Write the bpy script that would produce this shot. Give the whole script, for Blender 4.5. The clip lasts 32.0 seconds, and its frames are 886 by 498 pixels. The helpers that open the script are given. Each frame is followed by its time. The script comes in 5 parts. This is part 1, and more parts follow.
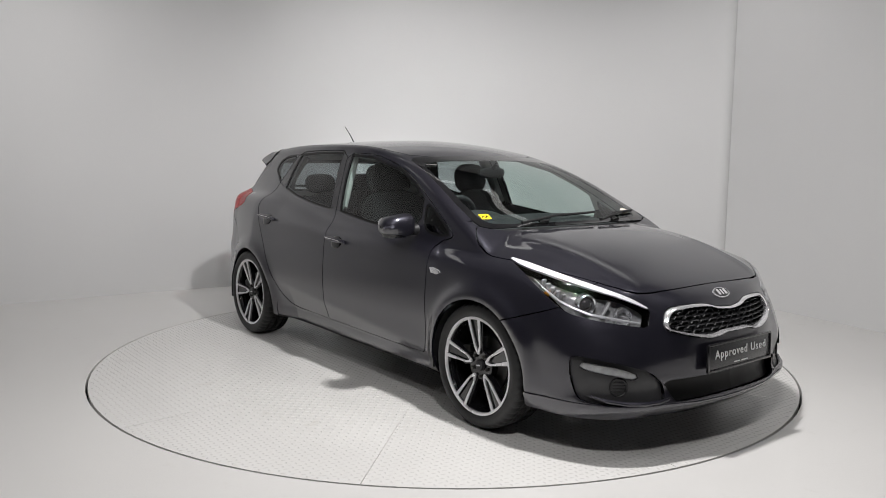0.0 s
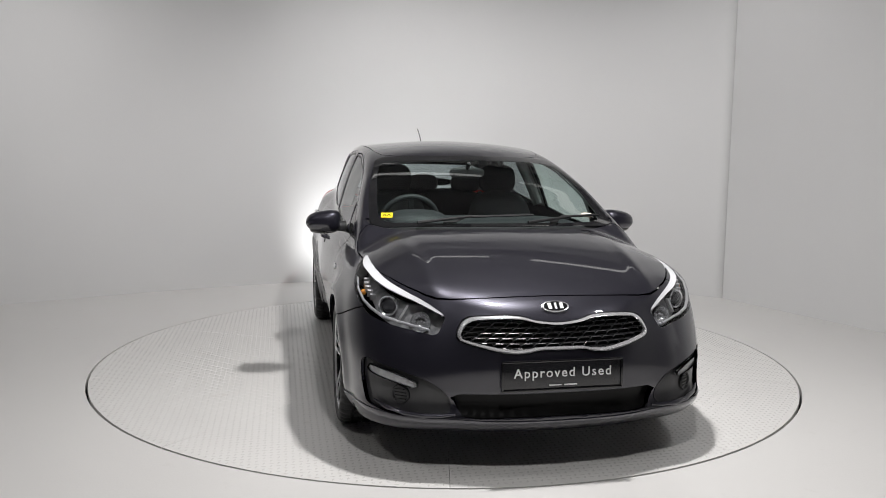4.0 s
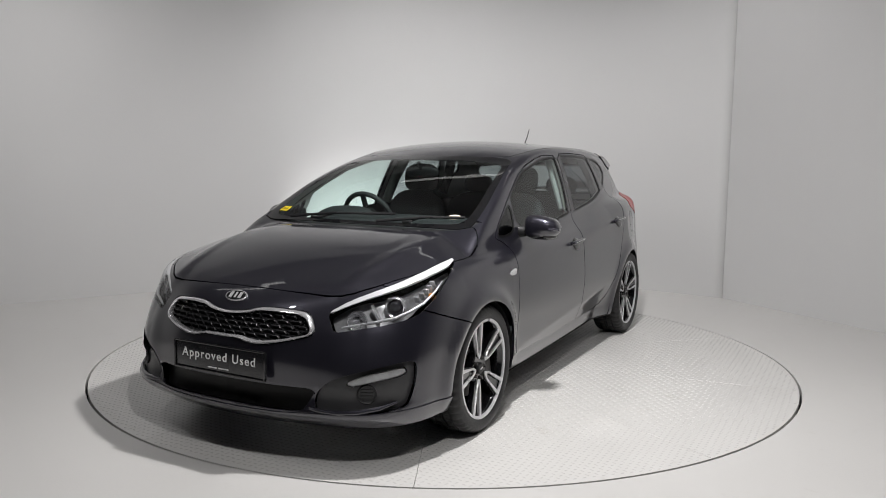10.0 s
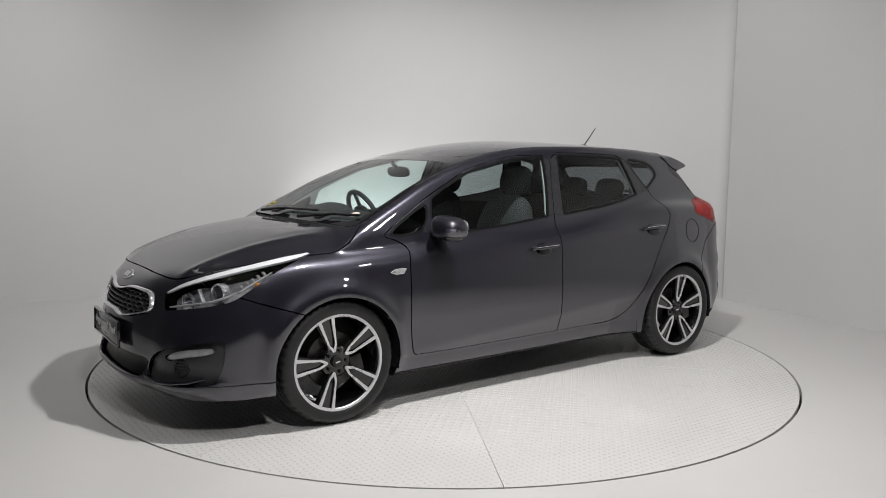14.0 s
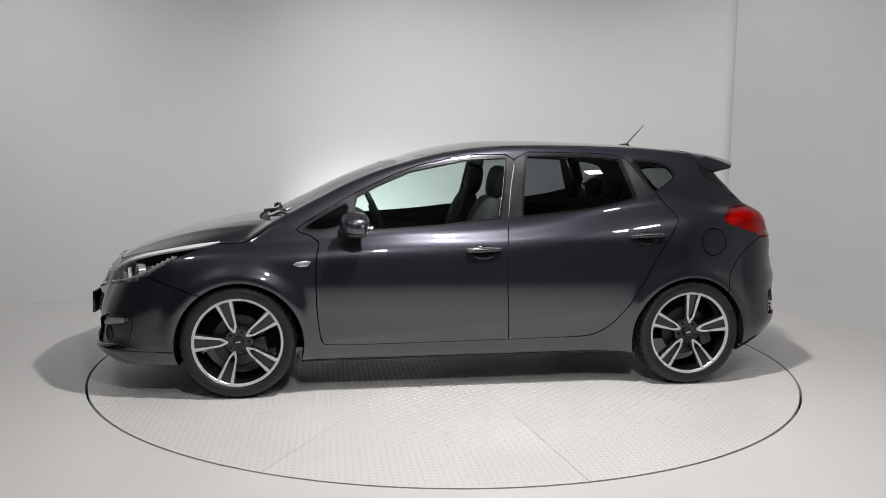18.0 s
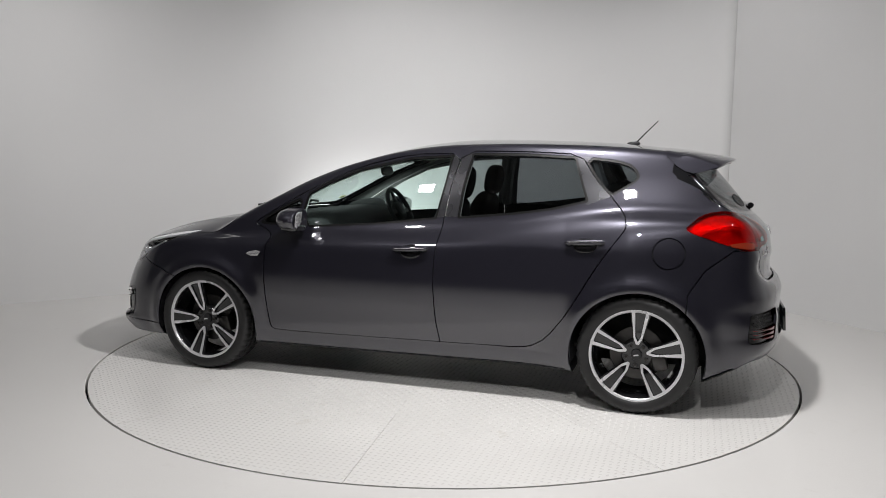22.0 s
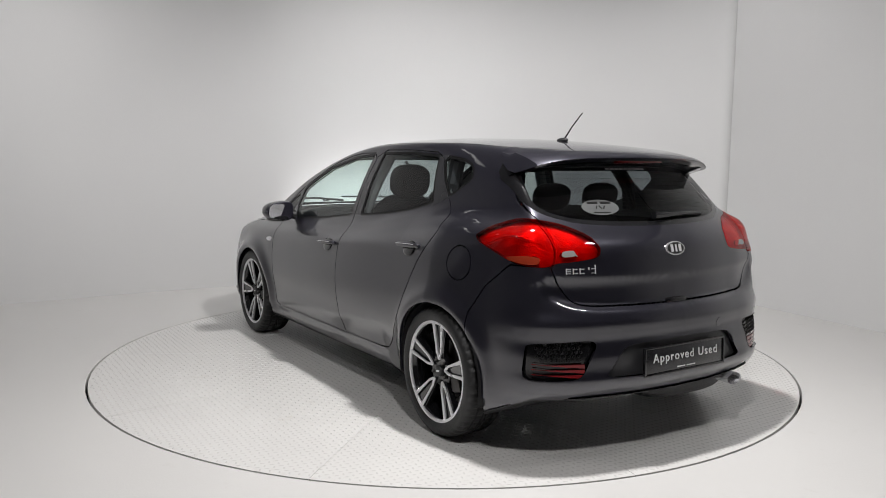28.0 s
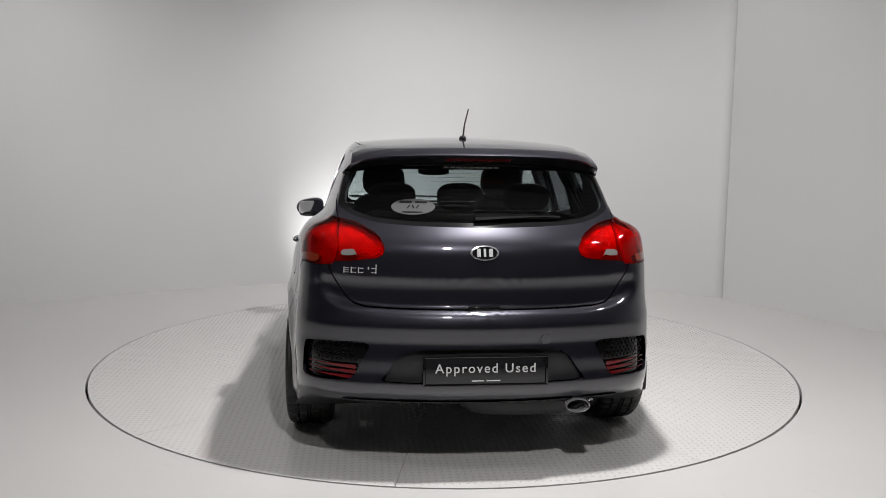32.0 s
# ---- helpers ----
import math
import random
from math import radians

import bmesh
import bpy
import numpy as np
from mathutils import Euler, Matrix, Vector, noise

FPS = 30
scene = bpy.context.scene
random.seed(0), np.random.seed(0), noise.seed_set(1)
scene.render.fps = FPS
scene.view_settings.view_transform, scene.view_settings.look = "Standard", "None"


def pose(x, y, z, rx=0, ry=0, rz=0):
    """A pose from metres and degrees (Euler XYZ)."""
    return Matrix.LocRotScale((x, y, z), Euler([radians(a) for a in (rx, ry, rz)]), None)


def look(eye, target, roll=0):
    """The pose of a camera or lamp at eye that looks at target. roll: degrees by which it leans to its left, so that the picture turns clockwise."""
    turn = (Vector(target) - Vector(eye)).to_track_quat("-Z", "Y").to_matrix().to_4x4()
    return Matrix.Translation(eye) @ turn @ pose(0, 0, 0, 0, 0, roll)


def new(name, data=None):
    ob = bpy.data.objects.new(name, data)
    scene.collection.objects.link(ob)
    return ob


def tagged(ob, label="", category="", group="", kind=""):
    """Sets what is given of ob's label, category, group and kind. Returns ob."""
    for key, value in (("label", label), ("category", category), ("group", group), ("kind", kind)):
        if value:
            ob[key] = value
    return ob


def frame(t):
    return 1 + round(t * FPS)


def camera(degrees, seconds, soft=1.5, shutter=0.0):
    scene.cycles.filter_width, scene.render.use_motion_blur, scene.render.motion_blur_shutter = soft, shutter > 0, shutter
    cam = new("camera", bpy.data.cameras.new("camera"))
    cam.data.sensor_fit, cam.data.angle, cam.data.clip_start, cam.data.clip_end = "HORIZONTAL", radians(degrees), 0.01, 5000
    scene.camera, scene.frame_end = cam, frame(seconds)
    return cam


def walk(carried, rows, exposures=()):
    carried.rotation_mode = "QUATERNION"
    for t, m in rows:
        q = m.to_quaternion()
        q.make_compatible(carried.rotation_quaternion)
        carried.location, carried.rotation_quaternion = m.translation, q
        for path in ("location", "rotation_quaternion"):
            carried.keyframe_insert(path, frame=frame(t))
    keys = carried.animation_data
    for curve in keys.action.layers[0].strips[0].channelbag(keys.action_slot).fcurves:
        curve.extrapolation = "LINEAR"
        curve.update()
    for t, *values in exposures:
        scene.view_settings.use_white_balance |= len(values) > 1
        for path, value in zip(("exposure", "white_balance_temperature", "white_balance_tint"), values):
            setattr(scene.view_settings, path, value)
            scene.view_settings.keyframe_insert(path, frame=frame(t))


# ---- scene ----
# ---- camera: stands still on a tripod ----
EYE = (0.0, -5.351, 1.3427)
AIM = (-0.00259354, 0.99343983, -0.11432661)
CAM_POSE = look(EYE, tuple(EYE[i] + 5.0 * AIM[i] for i in range(3)), 0.722)
cam = camera(58.78, 32.0, soft=.6)
walk(cam, [(0, CAM_POSE), (32, CAM_POSE)],
     [(0, .10), (2, .12), (4.5, .04), (6, -.06), (10, -.05), (13, -.08), (18, .02), (22, .04), (23, .03), (25, .13), (28, .18), (30, .14), (32, .0)])

def turn_at(t):
    """Turn of the table in degrees at t seconds."""
    return -51.62 - 6.634 * t


# ---- light: ceiling lamps of the studio and unseen added ones; emission strengths of their diffusers, and the lamps that carry their light ----
world = bpy.data.worlds.new("world")
scene.world = world
world.use_nodes = True
world.node_tree.nodes["Background"].inputs[0].default_value = (.9, .92, 1, 1)
world.node_tree.nodes["Background"].inputs[1].default_value = 0.02

LAMPS = [  # x, y, height, size x, size y, watts, aim x, aim y, aim z
    (.50, -1.75, 3.45, .17, .17, 114, .2, -.5, 0),
    (.30, -4.3, 3.40, .17, .17, 47, .2, -1.0, 0),
    (2.45, -2.4, 3.35, .18, .18, 10, .4, .4, 0),
    # weak fill, added to lift the floor on the left
    (-2.2, -2.9, 3.35, .18, .18, 11, -.6, .2, 0),
    # three unseen wall washers, added to brighten the walls evenly
    (-2.9, .45, 3.65, 1.4, .36, 7.4, -3.5, 1.9, .9),
    (-.2, 1.75, 3.65, 1.6, .36, 12.0, -.2, 3.3, 1.0),
    (1.75, 1.35, 3.65, 1.4, .36, 4.8, 2.3, 2.7, 1.1),
]
for lx, ly, lz, sx, sy, watts, ax, ay, az in LAMPS:
    data = bpy.data.lights.new("studio_lamp", "AREA")
    data.shape, data.size, data.size_y, data.energy = "RECTANGLE", sx, sy, watts
    data.color = (1, .978, .972)
    data.spread = radians(122 if az else 180)
    lamp = new("studio_lamp", data)
    lamp.matrix_world = look((lx, ly, lz), (ax, ay, az)) @ pose(0, 0, -.02)
# unseen floodlight assumed on the floor behind the car, added for the bright pool on the back wall
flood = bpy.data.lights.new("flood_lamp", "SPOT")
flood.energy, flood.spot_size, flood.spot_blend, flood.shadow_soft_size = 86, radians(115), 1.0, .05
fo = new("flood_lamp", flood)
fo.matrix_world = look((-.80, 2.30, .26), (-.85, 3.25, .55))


# ---- materials ----
def material(name, col, rough=.5, metal=0.0, coat=0.0, vary=0.0, scale=8.0, bump=0.0, bump_scale=60.0, rough_vary=0.0, coat_rough=.03, spec=.5):
    m = bpy.data.materials.new(name)
    m.use_nodes = True
    nt = m.node_tree
    b = nt.nodes["Principled BSDF"]
    b.inputs["Base Color"].default_value = (*col, 1)
    b.inputs["Roughness"].default_value = rough
    b.inputs["Metallic"].default_value = metal
    b.inputs["Coat Weight"].default_value = coat
    b.inputs["Coat Roughness"].default_value = coat_rough
    b.inputs["Specular IOR Level"].default_value = spec
    if vary or bump or rough_vary:
        tc = nt.nodes.new("ShaderNodeTexCoord")
    if vary or rough_vary:
        n1 = nt.nodes.new("ShaderNodeTexNoise")
        n1.inputs["Scale"].default_value, n1.inputs["Detail"].default_value = scale, 6
        nt.links.new(tc.outputs["Object"], n1.inputs["Vector"])
    if vary:
        hsv = nt.nodes.new("ShaderNodeMapRange")
        hsv.inputs["From Min"].default_value, hsv.inputs["From Max"].default_value = .3, .7
        hsv.inputs["To Min"].default_value, hsv.inputs["To Max"].default_value = 1 - vary, 1 + vary
        mul = nt.nodes.new("ShaderNodeVectorMath")
        mul.operation = "SCALE"
        mul.inputs[0].default_value = col
        nt.links.new(n1.outputs["Fac"], hsv.inputs["Value"])
        nt.links.new(hsv.outputs["Result"], mul.inputs["Scale"])
        nt.links.new(mul.outputs["Vector"], b.inputs["Base Color"])
    if rough_vary:
        rr = nt.nodes.new("ShaderNodeMapRange")
        rr.inputs["From Min"].default_value, rr.inputs["From Max"].default_value = .3, .7
        rr.inputs["To Min"].default_value, rr.inputs["To Max"].default_value = max(rough - rough_vary, .02), rough + rough_vary
        nt.links.new(n1.outputs["Fac"], rr.inputs["Value"])
        nt.links.new(rr.outputs["Result"], b.inputs["Roughness"])
    if bump:
        n2 = nt.nodes.new("ShaderNodeTexNoise")
        n2.inputs["Scale"].default_value, n2.inputs["Detail"].default_value = bump_scale, 4
        bp = nt.nodes.new("ShaderNodeBump")
        bp.inputs["Strength"].default_value, bp.inputs["Distance"].default_value = bump, .01
        nt.links.new(tc.outputs["Object"], n2.inputs["Vector"])
        nt.links.new(n2.outputs["Fac"], bp.inputs["Height"])
        nt.links.new(bp.outputs["Normal"], b.inputs["Normal"])
    return m


def paint_material():
    """Dark graphite metallic: flakes under a clear coat with a faint orange peel."""
    m = material("graphite_paint", (.022, .0212, .031), .34, .60, 1.0, coat_rough=.012)
    nt = m.node_tree
    b = nt.nodes["Principled BSDF"]
    b.inputs["Coat IOR"].default_value = 1.75
    tc = nt.nodes.new("ShaderNodeTexCoord")
    vo = nt.nodes.new("ShaderNodeTexVoronoi")
    vo.inputs["Scale"].default_value = 900
    nt.links.new(tc.outputs["Object"], vo.inputs["Vector"])
    mr = nt.nodes.new("ShaderNodeMapRange")
    mr.inputs["To Min"].default_value, mr.inputs["To Max"].default_value = .75, 1.4
    nt.links.new(vo.outputs["Color"], mr.inputs["Value"])
    mul = nt.nodes.new("ShaderNodeVectorMath")
    mul.operation = "SCALE"
    mul.inputs[0].default_value = (.022, .0212, .031)
    nt.links.new(mr.outputs["Result"], mul.inputs["Scale"])
    nt.links.new(mul.outputs["Vector"], b.inputs["Base Color"])
    no = nt.nodes.new("ShaderNodeTexNoise")
    no.inputs["Scale"].default_value = 160
    nt.links.new(tc.outputs["Object"], no.inputs["Vector"])
    bp = nt.nodes.new("ShaderNodeBump")
    bp.inputs["Strength"].default_value, bp.inputs["Distance"].default_value = .004, .01
    nt.links.new(no.outputs["Fac"], bp.inputs["Height"])
    nt.links.new(bp.outputs["Normal"], b.inputs["Coat Normal"])
    return m


def glass_material(name, tint, ior=1.5):
    m = bpy.data.materials.new(name)
    m.use_nodes = True
    nt = m.node_tree
    nt.nodes.clear()
    out = nt.nodes.new("ShaderNodeOutputMaterial")
    mix = nt.nodes.new("ShaderNodeMixShader")
    tr = nt.nodes.new("ShaderNodeBsdfTransparent")
    tr.inputs["Color"].default_value = (*tint, 1)
    gl = nt.nodes.new("ShaderNodeBsdfGlossy")
    gl.inputs["Roughness"].default_value = .01
    lw = nt.nodes.new("ShaderNodeLayerWeight")
    lw.inputs["Blend"].default_value = .5
    po = nt.nodes.new("ShaderNodeMath")
    po.operation = "POWER"
    po.inputs[1].default_value = 5.0
    nt.links.new(lw.outputs["Facing"], po.inputs[0])
    ma = nt.nodes.new("ShaderNodeMath")
    ma.operation = "MULTIPLY_ADD"
    f0 = ((ior - 1) / (ior + 1)) ** 2 * 2.2
    ma.inputs[1].default_value, ma.inputs[2].default_value = 1 - f0, f0
    nt.links.new(po.outputs[0], ma.inputs[0])
    nt.links.new(ma.outputs[0], mix.inputs[0])
    nt.links.new(tr.outputs[0], mix.inputs[1])
    nt.links.new(gl.outputs[0], mix.inputs[2])
    nt.links.new(mix.outputs[0], out.inputs["Surface"])
    return m


def lens_material(name, col, alpha=.5):
    """Coloured clear plastic of a lamp."""
    m = material(name, col, .08, 0, 1.0)
    b = m.node_tree.nodes["Principled BSDF"]
    b.inputs["Transmission Weight"].default_value = alpha
    b.inputs["IOR"].default_value = 1.3
    return m


def floor_material(name, col, rough, vary, dirt=0.0):
    """Painted floor: soft mottling, fine scuffs and dusty marks."""
    m = material(name, col, rough, 0, 0, vary, 1.6, .06, 90, .08)
    nt = m.node_tree
    b = nt.nodes["Principled BSDF"]
    if dirt:
        tc = nt.nodes.new("ShaderNodeTexCoord")
        n = nt.nodes.new("ShaderNodeTexNoise")
        n.inputs["Scale"].default_value, n.inputs["Detail"].default_value, n.inputs["Roughness"].default_value = 5.5, 12, .72
        nt.links.new(tc.outputs["Object"], n.inputs["Vector"])
        r = nt.nodes.new("ShaderNodeValToRGB")
        r.color_ramp.elements[0].position, r.color_ramp.elements[1].position = .60, .74
        nt.links.new(n.outputs["Fac"], r.inputs["Fac"])
        mx = nt.nodes.new("ShaderNodeMix")
        mx.data_type = "RGBA"
        mx.inputs["B"].default_value = (col[0] * .72, col[1] * .69, col[2] * .64, 1)
        src = b.inputs["Base Color"].links[0].from_socket
        nt.links.new(src, mx.inputs["A"])
        k = nt.nodes.new("ShaderNodeMath")
        k.operation = "MULTIPLY"
        k.inputs[1].default_value = dirt
        nt.links.new(r.outputs["Color"], k.inputs[0])
        nt.links.new(k.outputs[0], mx.inputs["Factor"])
        nt.links.new(mx.outputs["Result"], b.inputs["Base Color"])
    return m


def glow(name, col, strength):
    m = bpy.data.materials.new(name)
    m.use_nodes = True
    b = m.node_tree.nodes["Principled BSDF"]
    b.inputs["Base Color"].default_value = (.8, .8, .8, 1)
    b.inputs["Emission Color"].default_value = (*col, 1)
    b.inputs["Emission Strength"].default_value = strength
    return m


PAINT = paint_material()
SATIN = material("satin_pillar_grey", (.045, .045, .050), .28, .6, .6, rough_vary=.04)
BLACK = material("black_plastic", (.012, .012, .013), .48, 0, 0, .2, 30, .1, 300)
GLOSSBLACK = material("gloss_black", (.008, .008, .009), .08, 0, .6)
RUBBER = material("rubber_seal", (.005, .005, .005), .35, spec=.2)
TYRE = material("tyre_rubber", (.0105, .0105, .011), .50, 0, 0, .3, 14, .15, 220)
CHROME = material("chrome", (.86, .86, .88), .16, .75, .6, rough_vary=.04)
SILVER = material("machined_alloy", (.66, .66, .68), .30, .55, .4, rough_vary=.06)
STEEL = material("brake_steel", (.075, .072, .07), .42, 1.0, 0, .2, 20, rough_vary=.1)
WHITELAMP = material("lamp_white", (.86, .87, .9), .18, .15, .8)
GLASS = glass_material("green_tint_glass", (.82, .92, .89))
PRIVACY = glass_material("privacy_glass", (.41, .44, .45), 1.45)
SCREEN = glass_material("windscreen_glass", (.82, .91, .89))
CLEAR = glass_material("clear_lens", (.93, .94, .95), 1.35)
REDLENS = glass_material("red_lens", (.80, .035, .030), 1.45)
REDBOWL = material("red_reflector", (.70, .10, .08), .30, .55, .4, .35, 14, .5, 120)
DARKRED = lens_material("dark_red_lens", (.20, .012, .015), .15)
SMOKE = lens_material("smoke_lens", (.34, .33, .32), .3)
FABRIC = material("seat_fabric", (.028, .028, .030), .9, 0, 0, .12, 12)
TRIM = material("interior_trim", (.030, .031, .033), .65, 0, 0, .15, 20, .1, 400)
LINING = material("grey_headlining", (.42, .43, .42), .9, 0, 0, .08, 40)
PLATE = material("plate_black", (.014, .014, .016), .22, 0, .5)
LETTER = material("letter_silver", (.72, .72, .72), .35)
YELLOW = material("yellow_sticker", (.85, .66, .02), .4)
CREAM = material("cream_sticker", (.78, .70, .60), .5)
STICKER = material("grey_sticker", (.075, .078, .078), .6, spec=.2)
SURROUND = material("satin_dark_plastic", (.032, .032, .034), .30, 0, .15, .15, 20, .06, 300)
FROST = material("frosted_lamp", (.50, .51, .52), .22, .25, .8, .2, 30)
DARKGLASS = glass_material("black_glass", (.10, .11, .11))
DARKCHROME = material("lamp_grey", (.62, .62, .63), .24, .4, .6, .35, 25)
BRIGHT = material("bright_chrome", (.80, .80, .81), .32, .55, .5)
LENS = material("projector_glass", (.05, .05, .055), .04, .2, 1.0)
AMBERLENS = lens_material("amber_lens", (.26, .030, .012), .2)
AMBER = material("amber_bulb", (.8, .32, .05), .2, 0, .5)
WALL = floor_material("studio_wall_paint", (.63, .63, .63), .55, .012)
FLOOR = floor_material("studio_floor_paint", (.64, .632, .618), .42, .02, .25)
DISC = floor_material("turntable_paint", (.66, .652, .634), .36, .03, .8)
LUG = floor_material("chequer_lug_paint", (.66, .652, .634), .16, .04, .5)
GAP = material("dark_gap", (.015, .014, .013), .8)


# ---- car body: smooth solid from its side, plan and front outlines ----
def spline(points):
    """Smooth curve through (s, value) knots, with natural-looking slopes."""
    xs = np.array([p[0] for p in points], float)
    ys = np.array([p[1] for p in points], float)
    d = np.diff(ys) / np.diff(xs)
    m = np.empty(len(xs))
    m[0], m[-1] = d[0], d[-1]
    h = np.diff(xs)
    m[1:-1] = (d[:-1] * h[1:] + d[1:] * h[:-1]) / (h[1:] + h[:-1])

    def f(s):
        s = np.asarray(s, float)
        i = np.clip(np.searchsorted(xs, s) - 1, 0, len(xs) - 2)
        t = (s - xs[i]) / h[i]
        out = ((2 * t**3 - 3 * t**2 + 1) * ys[i] + (t**3 - 2 * t**2 + t) * h[i] * m[i]
               + (3 * t**2 - 2 * t**3) * ys[i + 1] + (t**3 - t**2) * h[i] * m[i + 1])
        out = np.where(s < xs[0], ys[0] + m[0] * (s - xs[0]), out)
        return np.where(s > xs[-1], ys[-1] + m[-1] * (s - xs[-1]), out)
    return f


def smax(a, b, k):
    h = np.maximum(k - np.abs(a - b), 0.0) / k
    return np.maximum(a, b) + h * h * h * k / 6.0


def smin(a, b, k):
    return -smax(-a, -b, k)


FRONT_AXLE, REAR_AXLE, WHEEL_R, HUB_Y = 1.295, -1.355, 0.318, 0.862
plan_half = spline([(-2.2, 0.72), (-2.05, 0.786), (-1.9, 0.826), (-1.7, 0.857), (-1.355, 0.878), (-0.9, 0.872), (-0.2, 0.872), (0.5, 0.868), (0.9, 0.865), (1.295, 0.876), (1.6, 0.866), (1.8, 0.846), (2, 0.791), (2.15, 0.71)])
side_in = spline([(0.12, -0.07), (0.2, -0.04), (0.27, -0.024), (0.34, -0.02), (0.42, -0.013), (0.52, 0), (0.62, 0.004), (0.72, -0.002), (0.8, -0.01), (0.87, -0.019), (0.93, -0.035), (1, -0.062), (1.1, -0.11)])
side_front = spline([(0.2, 0), (0.3, 0.006), (0.45, 0.003), (0.6, -0.006), (0.7, -0.015), (0.78, -0.025), (0.86, -0.024), (0.95, -0.014), (1.05, 0)])
side_rear = spline([(0.2, 0), (0.32, -0.008), (0.45, -0.02), (0.58, -0.032), (0.7, -0.039), (0.82, -0.039), (0.92, -0.029), (1.02, -0.011), (1.1, 0)])
hood_top = spline([(-2.3, 0.897), (-2.05, 1.016), (-1.8, 1.069), (-1.4, 1.097), (-0.9, 1.085), (-0.3, 1.062), (0.5, 1.045), (0.9, 1.008), (1.06, 0.992), (1.2, 0.977), (1.36, 0.956), (1.47, 0.936), (1.66, 0.89), (1.85, 0.827), (2, 0.763), (2.1, 0.711), (2.2, 0.6), (2.3, 0.4)])
shoulder_fall = spline([(-1.5, 0.11), (-1.2, 0.134), (-0.3, 0.485), (0.5, 0.548), (0.9, 0.5), (1.1, 0.467), (1.3, 0.423), (1.5, 0.32), (1.75, 0.249), (2, 0.2)])
nose_x = spline([(0.1, 2.02), (0.16, 2.09), (0.2, 2.14), (0.235, 2.185), (0.255, 2.202), (0.275, 2.2), (0.3, 2.188), (0.38, 2.187), (0.48, 2.19), (0.56, 2.182), (0.64, 2.158), (0.72, 2.115), (0.8, 2.06), (0.9, 1.96)])
nose_in = spline([(0, 0), (0.15, 0.006), (0.3, 0.026), (0.45, 0.065), (0.58, 0.1), (0.68, 0.155), (0.76, 0.231), (0.82, 0.318), (0.9, 0.481)])
nose_up = spline([(0.2, 0), (0.45, -0.02), (0.58, -0.054), (0.68, -0.069), (0.78, -0.046), (0.9, 0)])
tail_x = spline([(0.1, -1.98), (0.22, -2.045), (0.3, -2.075), (0.355, -2.109), (0.392, -2.117), (0.43, -2.111), (0.5, -2.107), (0.57, -2.097), (0.6, -2.1), (0.64, -2.102), (0.7, -2.082), (0.76, -2.075), (0.88, -2.068), (0.97, -2.05), (1.06, -1.975), (1.3, -1.75)])
tail_in = spline([(0, 0), (0.2, 0.007), (0.4, 0.037), (0.55, 0.071), (0.65, 0.11), (0.73, 0.16), (0.8, 0.236), (0.88, 0.364)])
roof_top = spline([(-2, 1.362), (-1.6, 1.408), (-1.18, 1.448), (-0.8, 1.463), (-0.42, 1.468), (-0.23, 1.463), (-0.04, 1.444), (0.15, 1.408), (0.33, 1.357), (0.53, 1.291), (0.72, 1.213), (0.905, 1.119), (1.15, 0.994), (1.5, 0.765)])
roof_crown = spline([(-1.8, 0.08), (-0.8, 0.107), (0, 0.129), (0.4, 0.075), (0.9, 0.045)])
glass_in = spline([(-2.1, -0.173), (-1.75, -0.093), (-1.3, -0.04), (-0.8, -0.012), (-0.3, 0), (0.3, 0), (0.7, -0.004), (1.1, -0.018)])
green_in = spline([(0.9, -0.037), (1, -0.037), (1.15, -0.028), (1.28, -0.026), (1.4, -0.035)])
back_crown = spline([(0.9, 0.197), (1.1, 0.32), (1.3, 0.444)])
glass_x = spline([(0.8, -2.03), (0.9, -2), (1, -1.962), (1.13, -1.875), (1.25, -1.774), (1.35, -1.683), (1.5, -1.53)])


